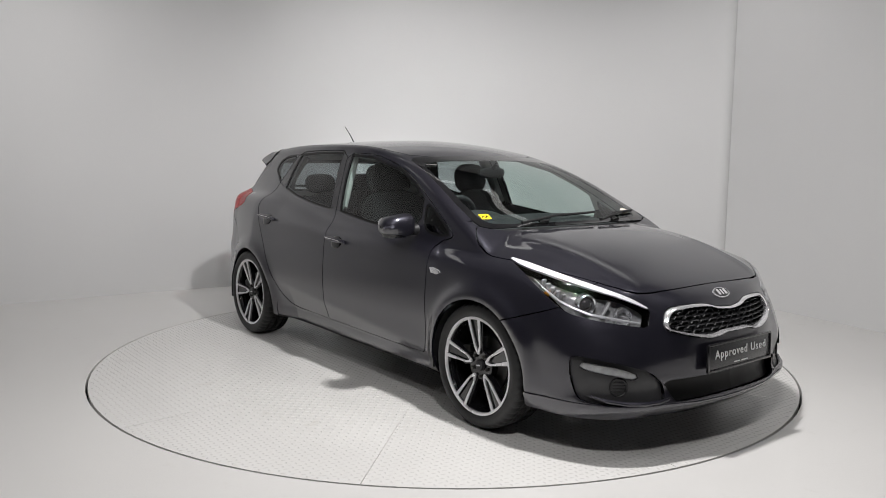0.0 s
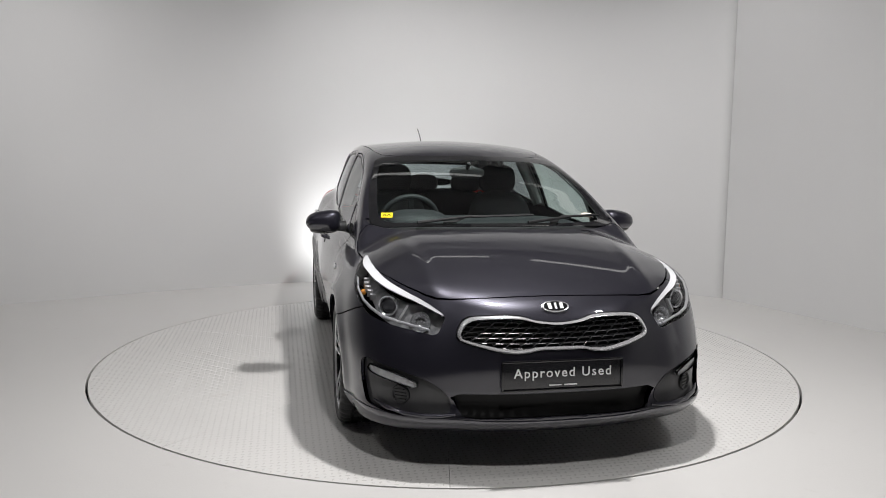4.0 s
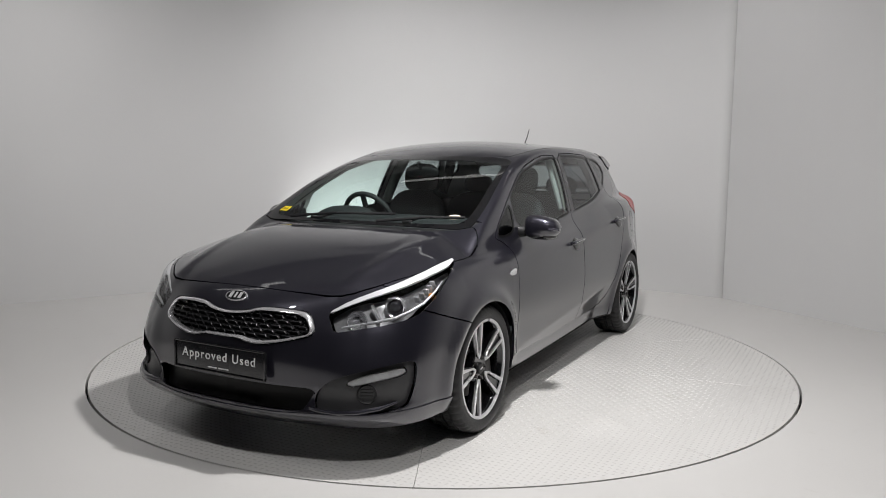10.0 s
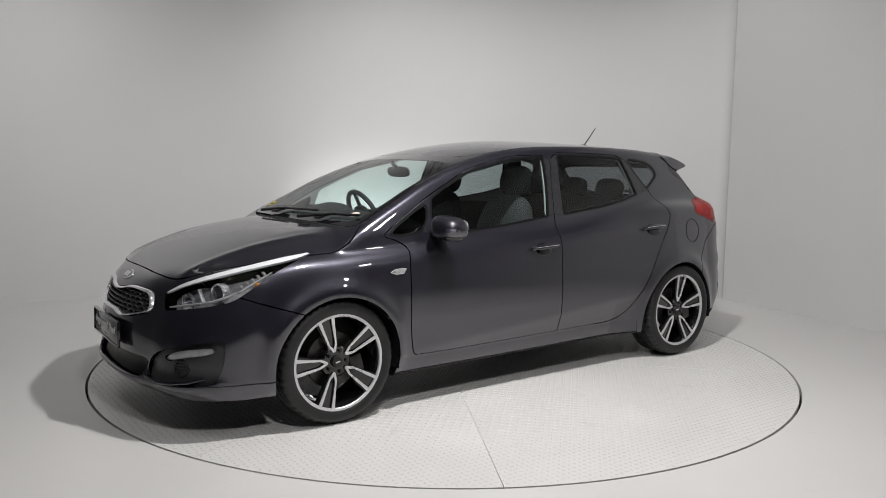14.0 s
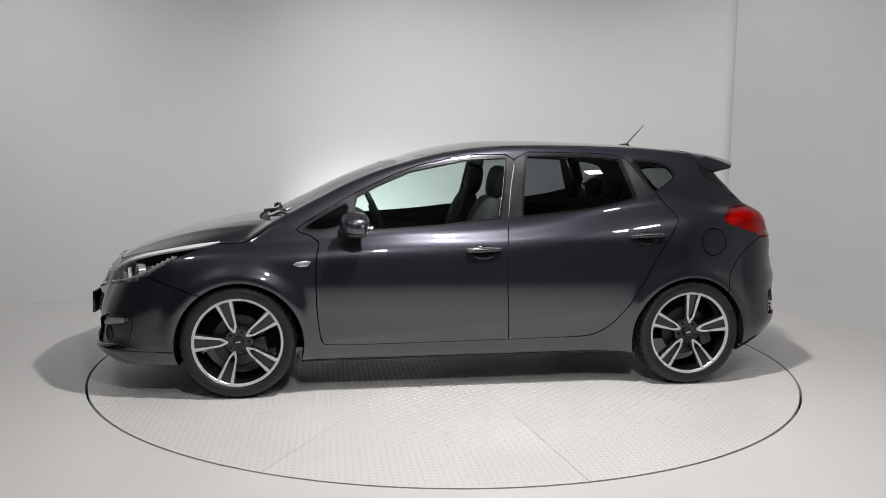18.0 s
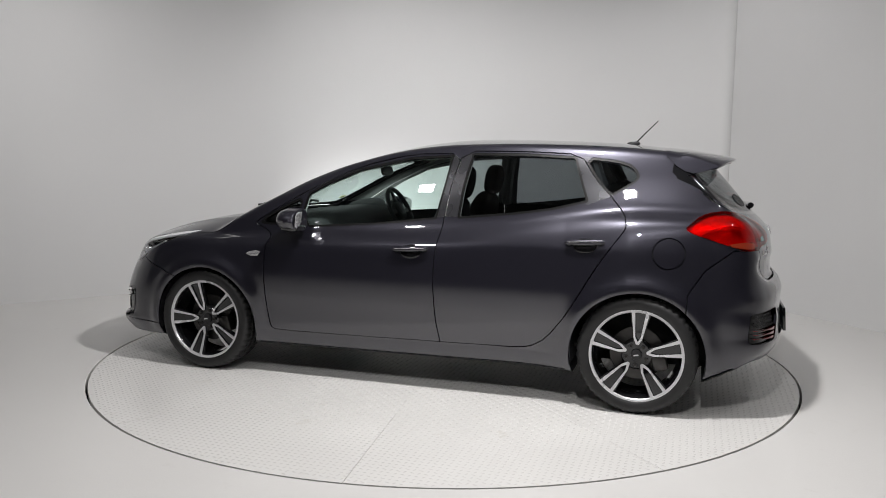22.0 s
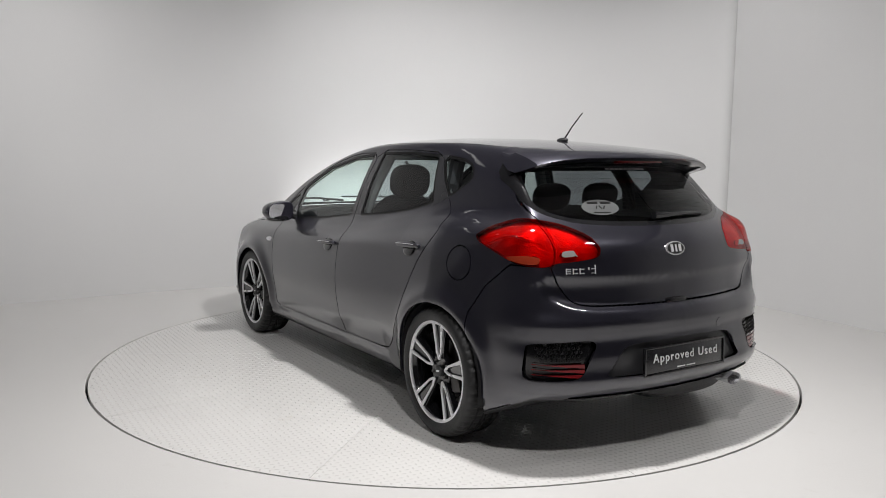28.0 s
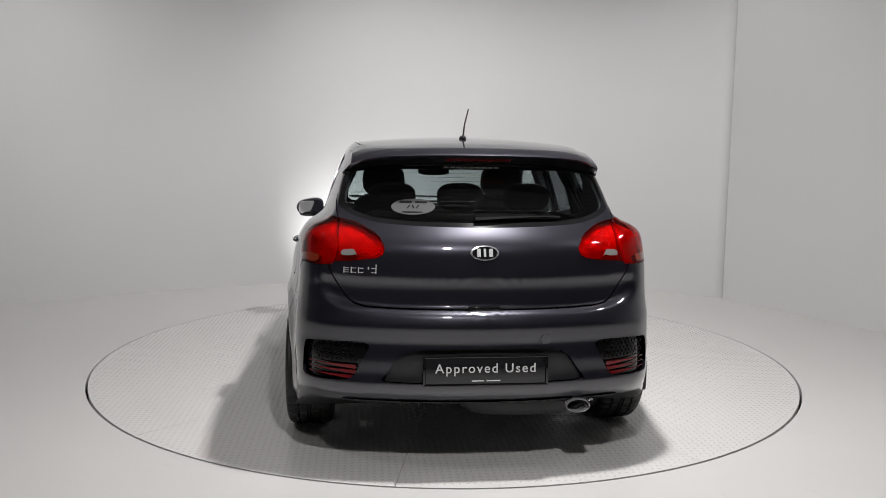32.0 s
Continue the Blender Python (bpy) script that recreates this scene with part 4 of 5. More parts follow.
def plate(parent, p, s, tilt):
    """A dealer plate: black board in a black frame, silver lettering. s: 1 faces forward."""
    m = Matrix.Translation(Vector(p)) @ pose(0, 0, 0, 90 + 0, 0, 90 * s) @ pose(0, 0, 0, -tilt, 0, 0)
    pl = part("number_plate", box_bm(.512, .112, .008, m, .003), PLATE, parent, "black dealer plate with silver lettering")
    for a, b, c, d in ((.530, .010, 0, .060), (.530, .012, 0, -.060), (.010, .122, -.261, 0), (.010, .122, .261, 0)):
        part("plate_frame", box_bm(a, b, .016, m @ pose(c, d, .000), .003), GLOSSBLACK, pl)
    cu = bpy.data.curves.new("plate_text", "FONT")
    cu.body, cu.size, cu.extrude, cu.align_x, cu.align_y, cu.space_character = "Approved Used", .0555, .0012, "CENTER", "CENTER", 1.22
    cu.offset = .0004
    cu.materials.append(LETTER)
    t = new("plate_text", cu)
    t.parent = pl
    t.matrix_local = m @ pose(0, .010, .0062)
    for i, (dx, ww) in enumerate(((-.034, .052), (.032, .058))):
        part("small_lettering", box_bm(ww, .0055, .001, m @ pose(dx, -.041, .0055)), LETTER, pl)
    return pl


def build_fittings(car, parts):
    fb, rb, gate, ws = parts["front_bumper"], parts["rear_bumper"], parts["tailgate"], parts["windscreen"]
    for x in (FRONT_AXLE, REAR_AXLE):
        for s in (1, -1):
            wheel(car, x, s)
    for s, side in ((1, "left"), (-1, "right")):
        fd, rd, hl = parts["front_door_" + side], parts["rear_door_" + side], parts["headlight_" + side]
        mirror(car, s, fd)
        handle(fd, -.08, .820, s)
        handle(rd, -1.067, .897, s)
        # side indicator
        p = at_side(.942, .754, s)
        m = frame_on(p)
        ind = [(-.052 * s, -.004), (-.020 * s, -.017), (.030 * s, -.015), (.050 * s, .012), (.020 * s, .018), (-.030 * s, .010)]
        part("side_indicator", prism(ind if s > 0 else ind[::-1], .006, m @ pose(0, 0, -.001), .002), CHROME, car, "clear chrome side indicator")
        # inside of the headlight
        def inside(p, depth, forward=.35):
            """A pose behind the lens, looking out and somewhat forward."""
            n = (frame_on(p).to_3x3() @ Vector((0, 0, 1)))
            q = Vector(p) - n * depth
            return look(q, q + (n + Vector((forward, 0, -n.z))).normalized()) @ pose(0, 0, 0, 180, 0, 0)
        aim = inside(at_front(.715 * s, .712), .050, .9)
        part("projector_ring", lathe([(.033, .0), (.036, .016), (.042, .020), (.046, .014), (.047, -.02)], 40, aim), CHROME, hl, "chrome projector ring")
        part("projector_lens", lathe([(.0001, .022), (.015, .0205), (.026, .014), (.032, .004), (.034, 0)], 40, aim), LENS, hl, "dark projector lens")
        aim2 = inside(at_front(.585 * s, .662), .055, .9)
        part("beam_reflector", lathe([(.006, -.02), (.020, -.016), (.034, -.004), (.041, .014), (.044, .016), (.045, .0)], 36, aim2), CHROME, hl, "silver beam reflector")
        part("divider", box_bm(.010, .020, .075, inside(at_front(.645 * s, .690), .036, .9) @ pose(0, 0, 0, 90, 0, 30 * s), .003), BRIGHT, hl)
        for k in range(5):
            c3 = at_side(1.64 + .028 * k, .776 - .013 * k, s)
            part("chrome_step", box_bm(.011, .026, .042 - .002 * k, Matrix.Translation((c3[0], c3[1] - .054 * s, c3[2] - .004)) @ pose(0, 0, 0, 0, 28, 0), .003), DARKCHROME, hl)
        part("amber_bulb", blob((.014, .014, .012), inside(at_side(1.70, .745, s), .040), 2, 16, 10), AMBER, hl, "amber indicator bulb")
        edge = [at_front(y * s, z) for y, z in ((.535, .622), (.60, .634), (.66, .646), (.72, .660))] + [at_side(x, z, s) for x, z in ((1.83, .684), (1.77, .712), (1.70, .756), (1.62, .796))]
        edge = [Vector(e) - (frame_on(e).to_3x3() @ Vector((0, 0, 1))) * .006 for e in edge]
        part("chrome_trim", tube(edge, [.005, .006, .007, .007, .007, .006, .005, .003], 8), SILVER, hl, "silver lower trim")
        # round fog lamp blank
        c4 = at_front(.665 * s, .345)
        aim4 = look((c4[0] - .020, c4[1] - .012 * s, c4[2]), (c4[0] + 1, c4[1] + .75 * s, c4[2])) @ pose(0, 0, 0, 0, 180, 0)
        part("fog_lamp_blank", lathe([(.0001, -.006), (.032, -.004), (.034, .010), (.039, .013), (.043, .009), (.045, -.02)], 36, aim4), BLACK, fb, "round black fog lamp blank")
        for k in range(4):
            part("blank_slat", box_bm(.056, .004, .006, aim4 @ pose(0, -.021 + .014 * k, .008)), BLACK, fb)
        # blade under the fog lamp surround
        blade = [Vector(at_front(y * s, z)) - Vector((.004, 0, 0)) for y, z in ((.44, .280), (.50, .272), (.57, .270), (.64, .274), (.71, .286), (.76, .306))]
        part("lower_blade", tube(blade, [.007, .011, .013, .012, .010, .004], 12), PAINT, fb, "body-coloured lower blade")
        # rear reflectors and mesh
        for k, z in enumerate((.418, .440, .462)):
            bm = bmesh.new()
            prev = None
            for i in range(11):
                y = .545 + .20 * i / 10
                a, b = at_front(y * s, z - .0085 + .10 * (y - .545), -1), at_front(y * s, z + .0085, -1)
                va, vb = bm.verts.new((a[0] + .012, a[1], a[2])), bm.verts.new((b[0] + .012, b[1], b[2]))
                if prev:
                    bm.faces.new((prev[0], va, vb, prev[1]))
                prev = (va, vb)
            ext = bmesh.ops.extrude_face_region(bm, geom=bm.faces[:])
            bmesh.ops.translate(bm, vec=(-.010, 0, 0), verts=[e for e in ext["geom"] if isinstance(e, bmesh.types.BMVert)])
            bmesh.ops.recalc_face_normals(bm, faces=bm.faces)
            part("reflector", bm, DARKRED, rb, "dark red reflector strip")
        v, f = [], []
        for r in range(5):
            for k in range(9):
                y, z = .555 + .0205 * k + (.010 if r % 2 else 0), .487 + .0175 * r
                if y > .745:
                    continue
                p = at_front(y * s, z, -1) + np.array([.010, 0, 0])
                b0 = len(v)
                for dy, dz in ((-.0095, 0), (-.005, .007), (.005, .007), (.0095, 0), (.005, -.007), (-.005, -.007)):
                    v.append(p + np.array([.0, dy, dz]))
                for dy, dz in ((-.0095, 0), (-.005, .007), (.005, .007), (.0095, 0), (.005, -.007), (-.005, -.007)):
                    v.append(p + np.array([.006, dy * .72, dz * .66]))
                f += [(b0 + i, b0 + (i + 1) % 6, b0 + 6 + (i + 1) % 6, b0 + 6 + i) for i in range(6)]
        tagged(mesh_part("honeycomb_vent", v, f, BLACK, rb, "black honeycomb vent"), kind="stuff")
        # light guide and ribs in the tail light
        arc = [at_side(-1.66 - .03 * k, .955 + .062 * math.sin(.30 * k + .2), s) for k in range(8)]
        arc = [Vector(e) - (frame_on(e).to_3x3() @ Vector((0, 0, 1))) * .008 for e in arc]
        part("light_guide", tube(arc, .005, 8), REDBOWL, parts["tail_" + side], "curved red light guide")
    # grille
    half = [(0, .658), (.10, .668), (.155, .685), (.235, .689), (.362, .682), (.402, .662), (.430, .611), (.421, .586), (.365, .569), (.283, .550), (.205, .537), (.14, .544), (.10, .555), (0, .555)]
    ring = np.array(half + [(-a, b) for a, b in half[-2:0:-1]])
    ring = rounded(ring, 2)
    fat = outline_dist(ring)
    bm = bmesh.new()
    loops = []
    cen = np.array([0, .605])
    for grow, lift in ((1.0, -.012), (1.0, .004), (.985, .011), (.955, .011), (.935, .004), (.93, -.016)):
        row = []
        for y, z in ring:
            d = np.array([y, z]) - cen
            yy, zz = cen[0] + d[0] * (1 + (grow - 1) * .55), cen[1] + d[1] * (1 + (grow - 1) * 2.6)
            p = at_front(yy, zz)
            row.append(bm.verts.new((p[0] + lift, p[1], p[2])))
        loops.append(row)
    for a, b in zip(loops, loops[1:]):
        for i in range(len(a)):
            bm.faces.new((a[i], a[(i + 1) % len(a)], b[(i + 1) % len(a)], b[i]))
    bmesh.ops.recalc_face_normals(bm, faces=bm.faces)
    gr = part("grille", bm, CHROME, car, "black mesh grille in a chrome frame", smooth=50)
    gv, gt, gn = parts["grille_patch"]
    skin("grille_backing", gv, gt, gn, BLACK, gr, both=True, flange=.0, push=-.055)
    hexa = [(-.030, 0), (-.021, .0115), (.021, .0115), (.030, 0), (.021, -.0115), (-.021, -.0115)]
    for r in range(7):
        for k in range(-8, 9):
            y, z = .056 * k + (.028 if r % 2 else 0), .546 + .0205 * r
            if fat(np.array([[y, z]]))[0] > .004:
                continue
            v, f = [], []
            p = at_front(y, z) + np.array([-.020, 0, 0])
            for sc, dx in ((1.0, 0), (1.0, -.012), (.84, .004), (.84, -.012)):
                for a, b in hexa:
                    xx = p[0] + dx - .25 * ((y + a) ** 2 - y * y)
                    v.append((xx, p[1] + a * (1 - (1 - sc) * .45), p[2] + b * (sc - (1 - sc) * .35)))
            for i in range(6):
                j = (i + 1) % 6
                f += [(i, j, 12 + j, 12 + i), (12 + i, 12 + j, 18 + j, 18 + i)]
            mesh_part("grille_cell", v, f, SURROUND, gr)
    badge(car, at_front(0, .716), .062, .031, "front_badge", "oval chrome badge with black field")
    badge(gate, at_front(0, .945, -1), .062, .033, "rear_badge", "oval chrome badge with black field")
    plate(fb, at_front(0, .453) + np.array([.012, 0, 0]), 1, 2)
    plate(rb, at_front(0, .458, -1) + np.array([-.004, 0, 0]), -1, 4)
    # model lettering as plain chrome bars
    for k, dy in enumerate((0, .031, .062, .094, .116)):
        p = at_front(.585 - dy, .866, -1)
        m = frame_on(p)
        if k == 3:
            part("model_mark", box_bm(.006, .012, .004, m @ pose(0, .010, .002), .001), BRIGHT, gate)
        else:
            for dz in (-.009, .009) if k else (-.009, 0, .009):
                part("model_mark", box_bm(.023, .0030, .003, m @ pose(0, dz, .002), .001), BRIGHT, gate, "chrome model mark")
            part("model_mark", box_bm(.0045, .026 if k < 4 else .040, .004, m @ pose(-.010 if k < 4 else .010, 0 if k < 4 else .006, .002), .001), BRIGHT, gate)
    # spoiler: a wing on from the roof, with cheeks that carry on the sides
    flank = lambda x, z: .811 - .30 * (z - .95) - .15 * (z - .95) ** 2 + float(glass_in(x)) + float(green_in(z)) + .006
    bm = bmesh.new()
    rows = []
    for i in range(41):
        u = math.sin((-1 + 2 * i / 40) * math.pi / 2)
        e = abs(u)
        drop, back = .012 * e**2 + .030 * e**8, .06 * e**2 + .05 * e**8
        row = []
        for x, z, keep in ((-1.455, 0, 1), (-1.515, 0, 1), (-1.58 + .2 * back, 1.408 - drop * .8, 2), (-1.70 + .5 * back, 1.393 - drop, 0), (-1.825 + back, 1.368 - drop, 0), (-1.838 + back, 1.358 - drop, 0),
                           (-1.828 + back, 1.346 - drop, 0), (-1.74 + back * .8, 1.333 - drop, 0), (-1.665 + back * .6, 1.316 - drop * .9, 0), (-1.60 + back * .3, 1.292 - drop * .6, 0)):
            y = u * flank(x, z or 1.38)
            lid = at_top(x, min(abs(y), .565))[2] + .003
            z = lid if keep == 1 else max(lid, z) if keep == 2 else z
            row.append(bm.verts.new((x, .048 + y, z)))
        rows.append(row)
    for a, b in zip(rows, rows[1:]):
        for i in range(len(a) - 1):
            bm.faces.new((a[i], b[i], b[i + 1], a[i + 1]))
    ends = [[v.co.copy() for v in r[:6]] for r in (rows[0], rows[-1])]
    bmesh.ops.recalc_face_normals(bm, faces=bm.faces)
    sp = part("roof_spoiler", bm, PAINT, car, "body-coloured roof spoiler", smooth=55)
    for s, top in zip((-1, 1), ends):
        low = [(-1.480, 1.350), (-1.512, 1.318), (-1.555, 1.292), (-1.605, 1.281), (-1.660, 1.294), (-1.716, 1.312)]
        bm = bmesh.new()
        cols = []
        for t, (x, z) in zip(top, low):
            col = []
            for k in range(6):
                f = k / 5
                xx, zz = t.x + (x - t.x) * f, t.z + (z - t.z) * f
                col.append(bm.verts.new((xx, .048 + s * flank(xx, zz) if k else t.y, zz)))
            for inset in (.008, .05):
                col.append(bm.verts.new((x, .048 + s * (flank(x, z) - inset), z - .002)))
            cols.append(col)
        for a, b in zip(cols, cols[1:]):
            for k in range(len(a) - 1):
                bm.faces.new((a[k], b[k], b[k + 1], a[k + 1]))
        bmesh.ops.recalc_face_normals(bm, faces=bm.faces)
        part("spoiler_cheek", bm, PAINT, sp, "", smooth=55)
    part("brake_light", box_bm(.030, .30, .016, pose(-1.790, .048, 1.338, 0, 12, 0), .004), DARKRED, sp, "red high-level brake light")
    # aerial
    p = at_top(-1.235, 0)
    ar = part("aerial", blob((.042, .018, .014), Matrix.Translation(Vector(p) + Vector((0, 0, .004))) @ pose(0, 0, 0, 0, 4, 0), 2.2, 24, 10), BLACK, car, "black roof aerial")
    part("aerial_rod", tube([tuple(Vector(p) + Vector((-.015, 0, .010))), tuple(Vector(p) + Vector((-.075, 0, .075))), (-1.377, .039, 1.588)], [.0048, .0038, .0030], 8), BLACK, ar)
    # wipers
    for y0, y1, x0, ob in ((-.30, .22, 0, 1), (.30, .62, 0, 2)):
        pts = []
        for k in range(9):
            y = y0 + (y1 - y0) * k / 8
            z = 1.006 + (.012 if k > 1 else -.010) + (.0015 * k if ob == 1 else .001 * k)
            p = at_front_screen(y, z)
            pts.append(Vector(p) + Vector((.012, 0, .010)))
        w = part("wiper_blade", tube(pts, .007, 6), BLACK, car, "black windscreen wiper")
        arm = [Vector(at_front_screen(y0 - .14 + .10 * k, .985 + .010 * k)) + Vector((.016, 0, .020)) for k in range(4)]
        part("wiper_arm", tube(arm, [.010, .008, .007, .006], 8), BLACK, w)
    pts = [Vector(at_front(y, 1.078 + .012 * math.sin((.18 - y) * 4), -1)) + Vector((-.016, 0, .004)) for y in np.linspace(.03, -.36, 9)]
    rw = part("rear_wiper", tube(pts, [.018, .017, .015, .012, .009, .007, .006, .005, .004], 8), GLOSSBLACK, gate, "black rear wiper")
    part("wiper_blade", tube([q + Vector((.008, 0, -.008)) for q in pts[3:]], .004, 6), RUBBER, rw)
    # heating lines
    for k in range(12):
        z = 1.10 + .0175 * k
        wd = .53 - .05 * abs(k - 4) / 8
        part("heating_line", tube([Vector(at_front(y, z, -1)) + Vector((.004, 0, 0)) for y in np.linspace(-wd, wd, 11)], .0007, 4), STEEL, gate)
    # stickers
    def disc(p, a, b, mat, name, label, parent, lift=.0015, n=36):
        m = frame_on(p)
        return part(name, prism([(a * math.cos(2 * math.pi * i / n), b * math.sin(2 * math.pi * i / n)) for i in range(n)], .0008, m @ pose(0, 0, lift)), mat, parent, label)
    o = disc(at_front(.294, 1.128, -1), .098, .044, STICKER, "oval_sticker", "pale oval sticker on the rear window", gate)
    m = frame_on(at_front(.294, 1.128, -1))
    for x, y, w, h, an in ((-.035, .026, .055, .012, 0), (.035, .026, .055, .012, 0), (0, -.030, .09, .006, 0), (-.02, 0, .006, .02, -30), (.0, 0, .006, .02, 30), (.02, 0, .006, .02, -30)):
        part("sticker_bar", box_bm(w, h, .001, m @ pose(x, y, .003, 0, 0, an)), RUBBER, o)
    for k in range(9):
        p = at_front(.135 - .029 * k, 1.302, -1)
        part("web_lettering", box_bm(.024, .009, .001, frame_on(p) @ pose(0, 0, .001)), LETTER, gate, "white lettering strip")
    m = frame_on(at_front_screen(-.586, 1.034))
    y = part("yellow_sticker", box_bm(.062, .050, .001, m @ pose(0, 0, .001, 0, 0, 0)), YELLOW, ws, "yellow square sticker")
    for dx in (-.012, .012):
        for an in (-18, 18):
            part("sticker_bar", box_bm(.005, .024, .0008, m @ pose(dx + an * .0003, -.002, .0022, 0, 0, an)), RUBBER, y)
    p = at_front_screen(.555, 1.030)
    disc(p, .037, .026, CREAM, "round_sticker", "round cream tax sticker", ws, .005)
    part("top_sticker", box_bm(.07, .018, .001, frame_on(at_front_screen(-.50, 1.305)) @ pose(0, 0, .001, 0, 0, -4)), STICKER, ws, "small white sticker")
    # exhaust
    part("exhaust_tip", lathe([(.034, -.14), (.036, .0), (.0385, .004), (.040, .0), (.040, -.14)], 36, Matrix.Translation((-2.085, .048 - .416, .283)) @ pose(0, 0, 0, 0, -90, 0) @ Matrix.Diagonal((.72, 1.35, 1, 1))), CHROME, car, "chrome oval exhaust tip")
    part("silencer", blob((.16, .30, .075), pose(-1.86, .048 - .20, .275), 3, 24, 12), BLACK, car)
    part("tow_eye_cover", lathe([(.0001, .002), (.022, .002), (.024, 0)], 24, frame_on(at_front(-.26, .585, -1))), PAINT, rb)
    part("gate_handle", blob((.02, .075, .016), Matrix.Translation(Vector(at_front(0, .716, -1)) + Vector((.004, 0, -.008))), 3, 20, 8), GLOSSBLACK, gate, "black tailgate handle recess")


def build_cabin(car):
    def seat(x, y, w, label):
        s = part("seat_cushion", blob((.27, w, .10), pose(x + .12, y, .50, 0, -6, 0), 3.2, 28, 14), FABRIC, car, label)
        part("seat_back", blob((.085, w * .96, .33), pose(x - .21, y, .80, 0, -16, 0), 3.0, 28, 16), FABRIC, s)
        hr = part("headrest", blob((.055, .135, .105), pose(x - .335, y, 1.20, 0, -10, 0), 2.8, 24, 12), FABRIC, s)
        for dy in (-.06, .06):
            part("headrest_post", tube([(x - .30, y + dy, 1.05), (x - .325, y + dy, 1.16)], .007, 8), CHROME, s)
        return s
    for y in (.38, -.38):
        seat(.08, .048 + y, .245, "dark grey fabric front seat")
    b = part("rear_bench", blob((.24, .62, .10), pose(-.72, .048, .50, 0, -6, 0), 4, 40, 12), FABRIC, car, "dark grey fabric rear bench")
    part("bench_back", blob((.075, .60, .30), pose(-1.02, .048, .80, 0, -20, 0), 4, 40, 14), FABRIC, b)
    for y in (-.36, 0, .36):
        part("headrest", blob((.045, .125, .075), pose(-1.16, .048 + y, 1.14, 0, -12, 0), 2.8, 22, 10), FABRIC, b)
    part("parcel_shelf", box_bm(.55, 1.05, .02, pose(-1.48, .048, .985), .006), TRIM, car, "dark parcel shelf")
    d = part("dashboard", blob((.34, .66, .13), pose(.86, .048, .86, 0, 6, 0), 4, 44, 14), TRIM, car, "dark dashboard")
    part("instrument_hood", blob((.12, .19, .07), pose(.72, .048 - .37, .97, 0, 10, 0), 2.6, 24, 10), TRIM, d)
    part("centre_console", box_bm(.55, .20, .22, pose(.45, .048, .62, 0, -18, 0), .03), TRIM, d)
    w = part("steering_wheel", lathe([(.175 + .016 * math.cos(a), .016 * math.sin(a)) for a in np.linspace(0, 2 * math.pi, 13)[:-1]], 48, pose(.45, .048 - .37, .955, 0, -64, 0), True), TRIM, car, "dark steering wheel")
    part("wheel_boss", blob((.07, .075, .03), pose(.46, .048 - .37, .955, 0, -64, 0), 3, 20, 8), TRIM, w)
    for an in (0, 180, 270):
        part("wheel_arm", box_bm(.13, .035, .015, pose(.455, .048 - .37, .955, 0, -64, 0) @ pose(0, 0, 0, 0, 0, an + 90) @ pose(.11, 0, 0), .005), TRIM, w)
    m = part("inner_mirror", blob((.016, .115, .034), pose(.41, .048, 1.255, 0, 8, 4), 3.2, 28, 10), BLACK, car, "black rear-view mirror")
    part("mirror_stem", tube([(.42, .048, 1.28), (.46, .048, 1.315)], .012, 8), BLACK, m)
    part("cabin_floor", box_bm(2.3, 1.25, .03, pose(-.1, .048, .30), .01), TRIM, car)
    for s in (1, -1):
        part("sun_visor", box_bm(.16, .30, .014, pose(.20, .048 + s * .33, 1.355, 0, 12, 0), .006), LINING, car)
        # belt and pillar inside
        part("pillar_trim", tube([(-.27, .048 + s * .70, 1.02), (-.30, .048 + s * .63, 1.20), (-.34, .048 + s * .56, 1.36)], .035, 10), LINING, car)
        part("rear_pillar_trim", tube([(-1.10, .048 + s * .66, 1.06), (-1.12, .048 + s * .62, 1.20), (-1.05, .048 + s * .55, 1.35)], .04, 10), TRIM, car)


# ---- the studio ----
def ring_faces(a, b, n):
    return [(a + i, a + (i + 1) % n, b + (i + 1) % n, b + i) for i in range(n)]


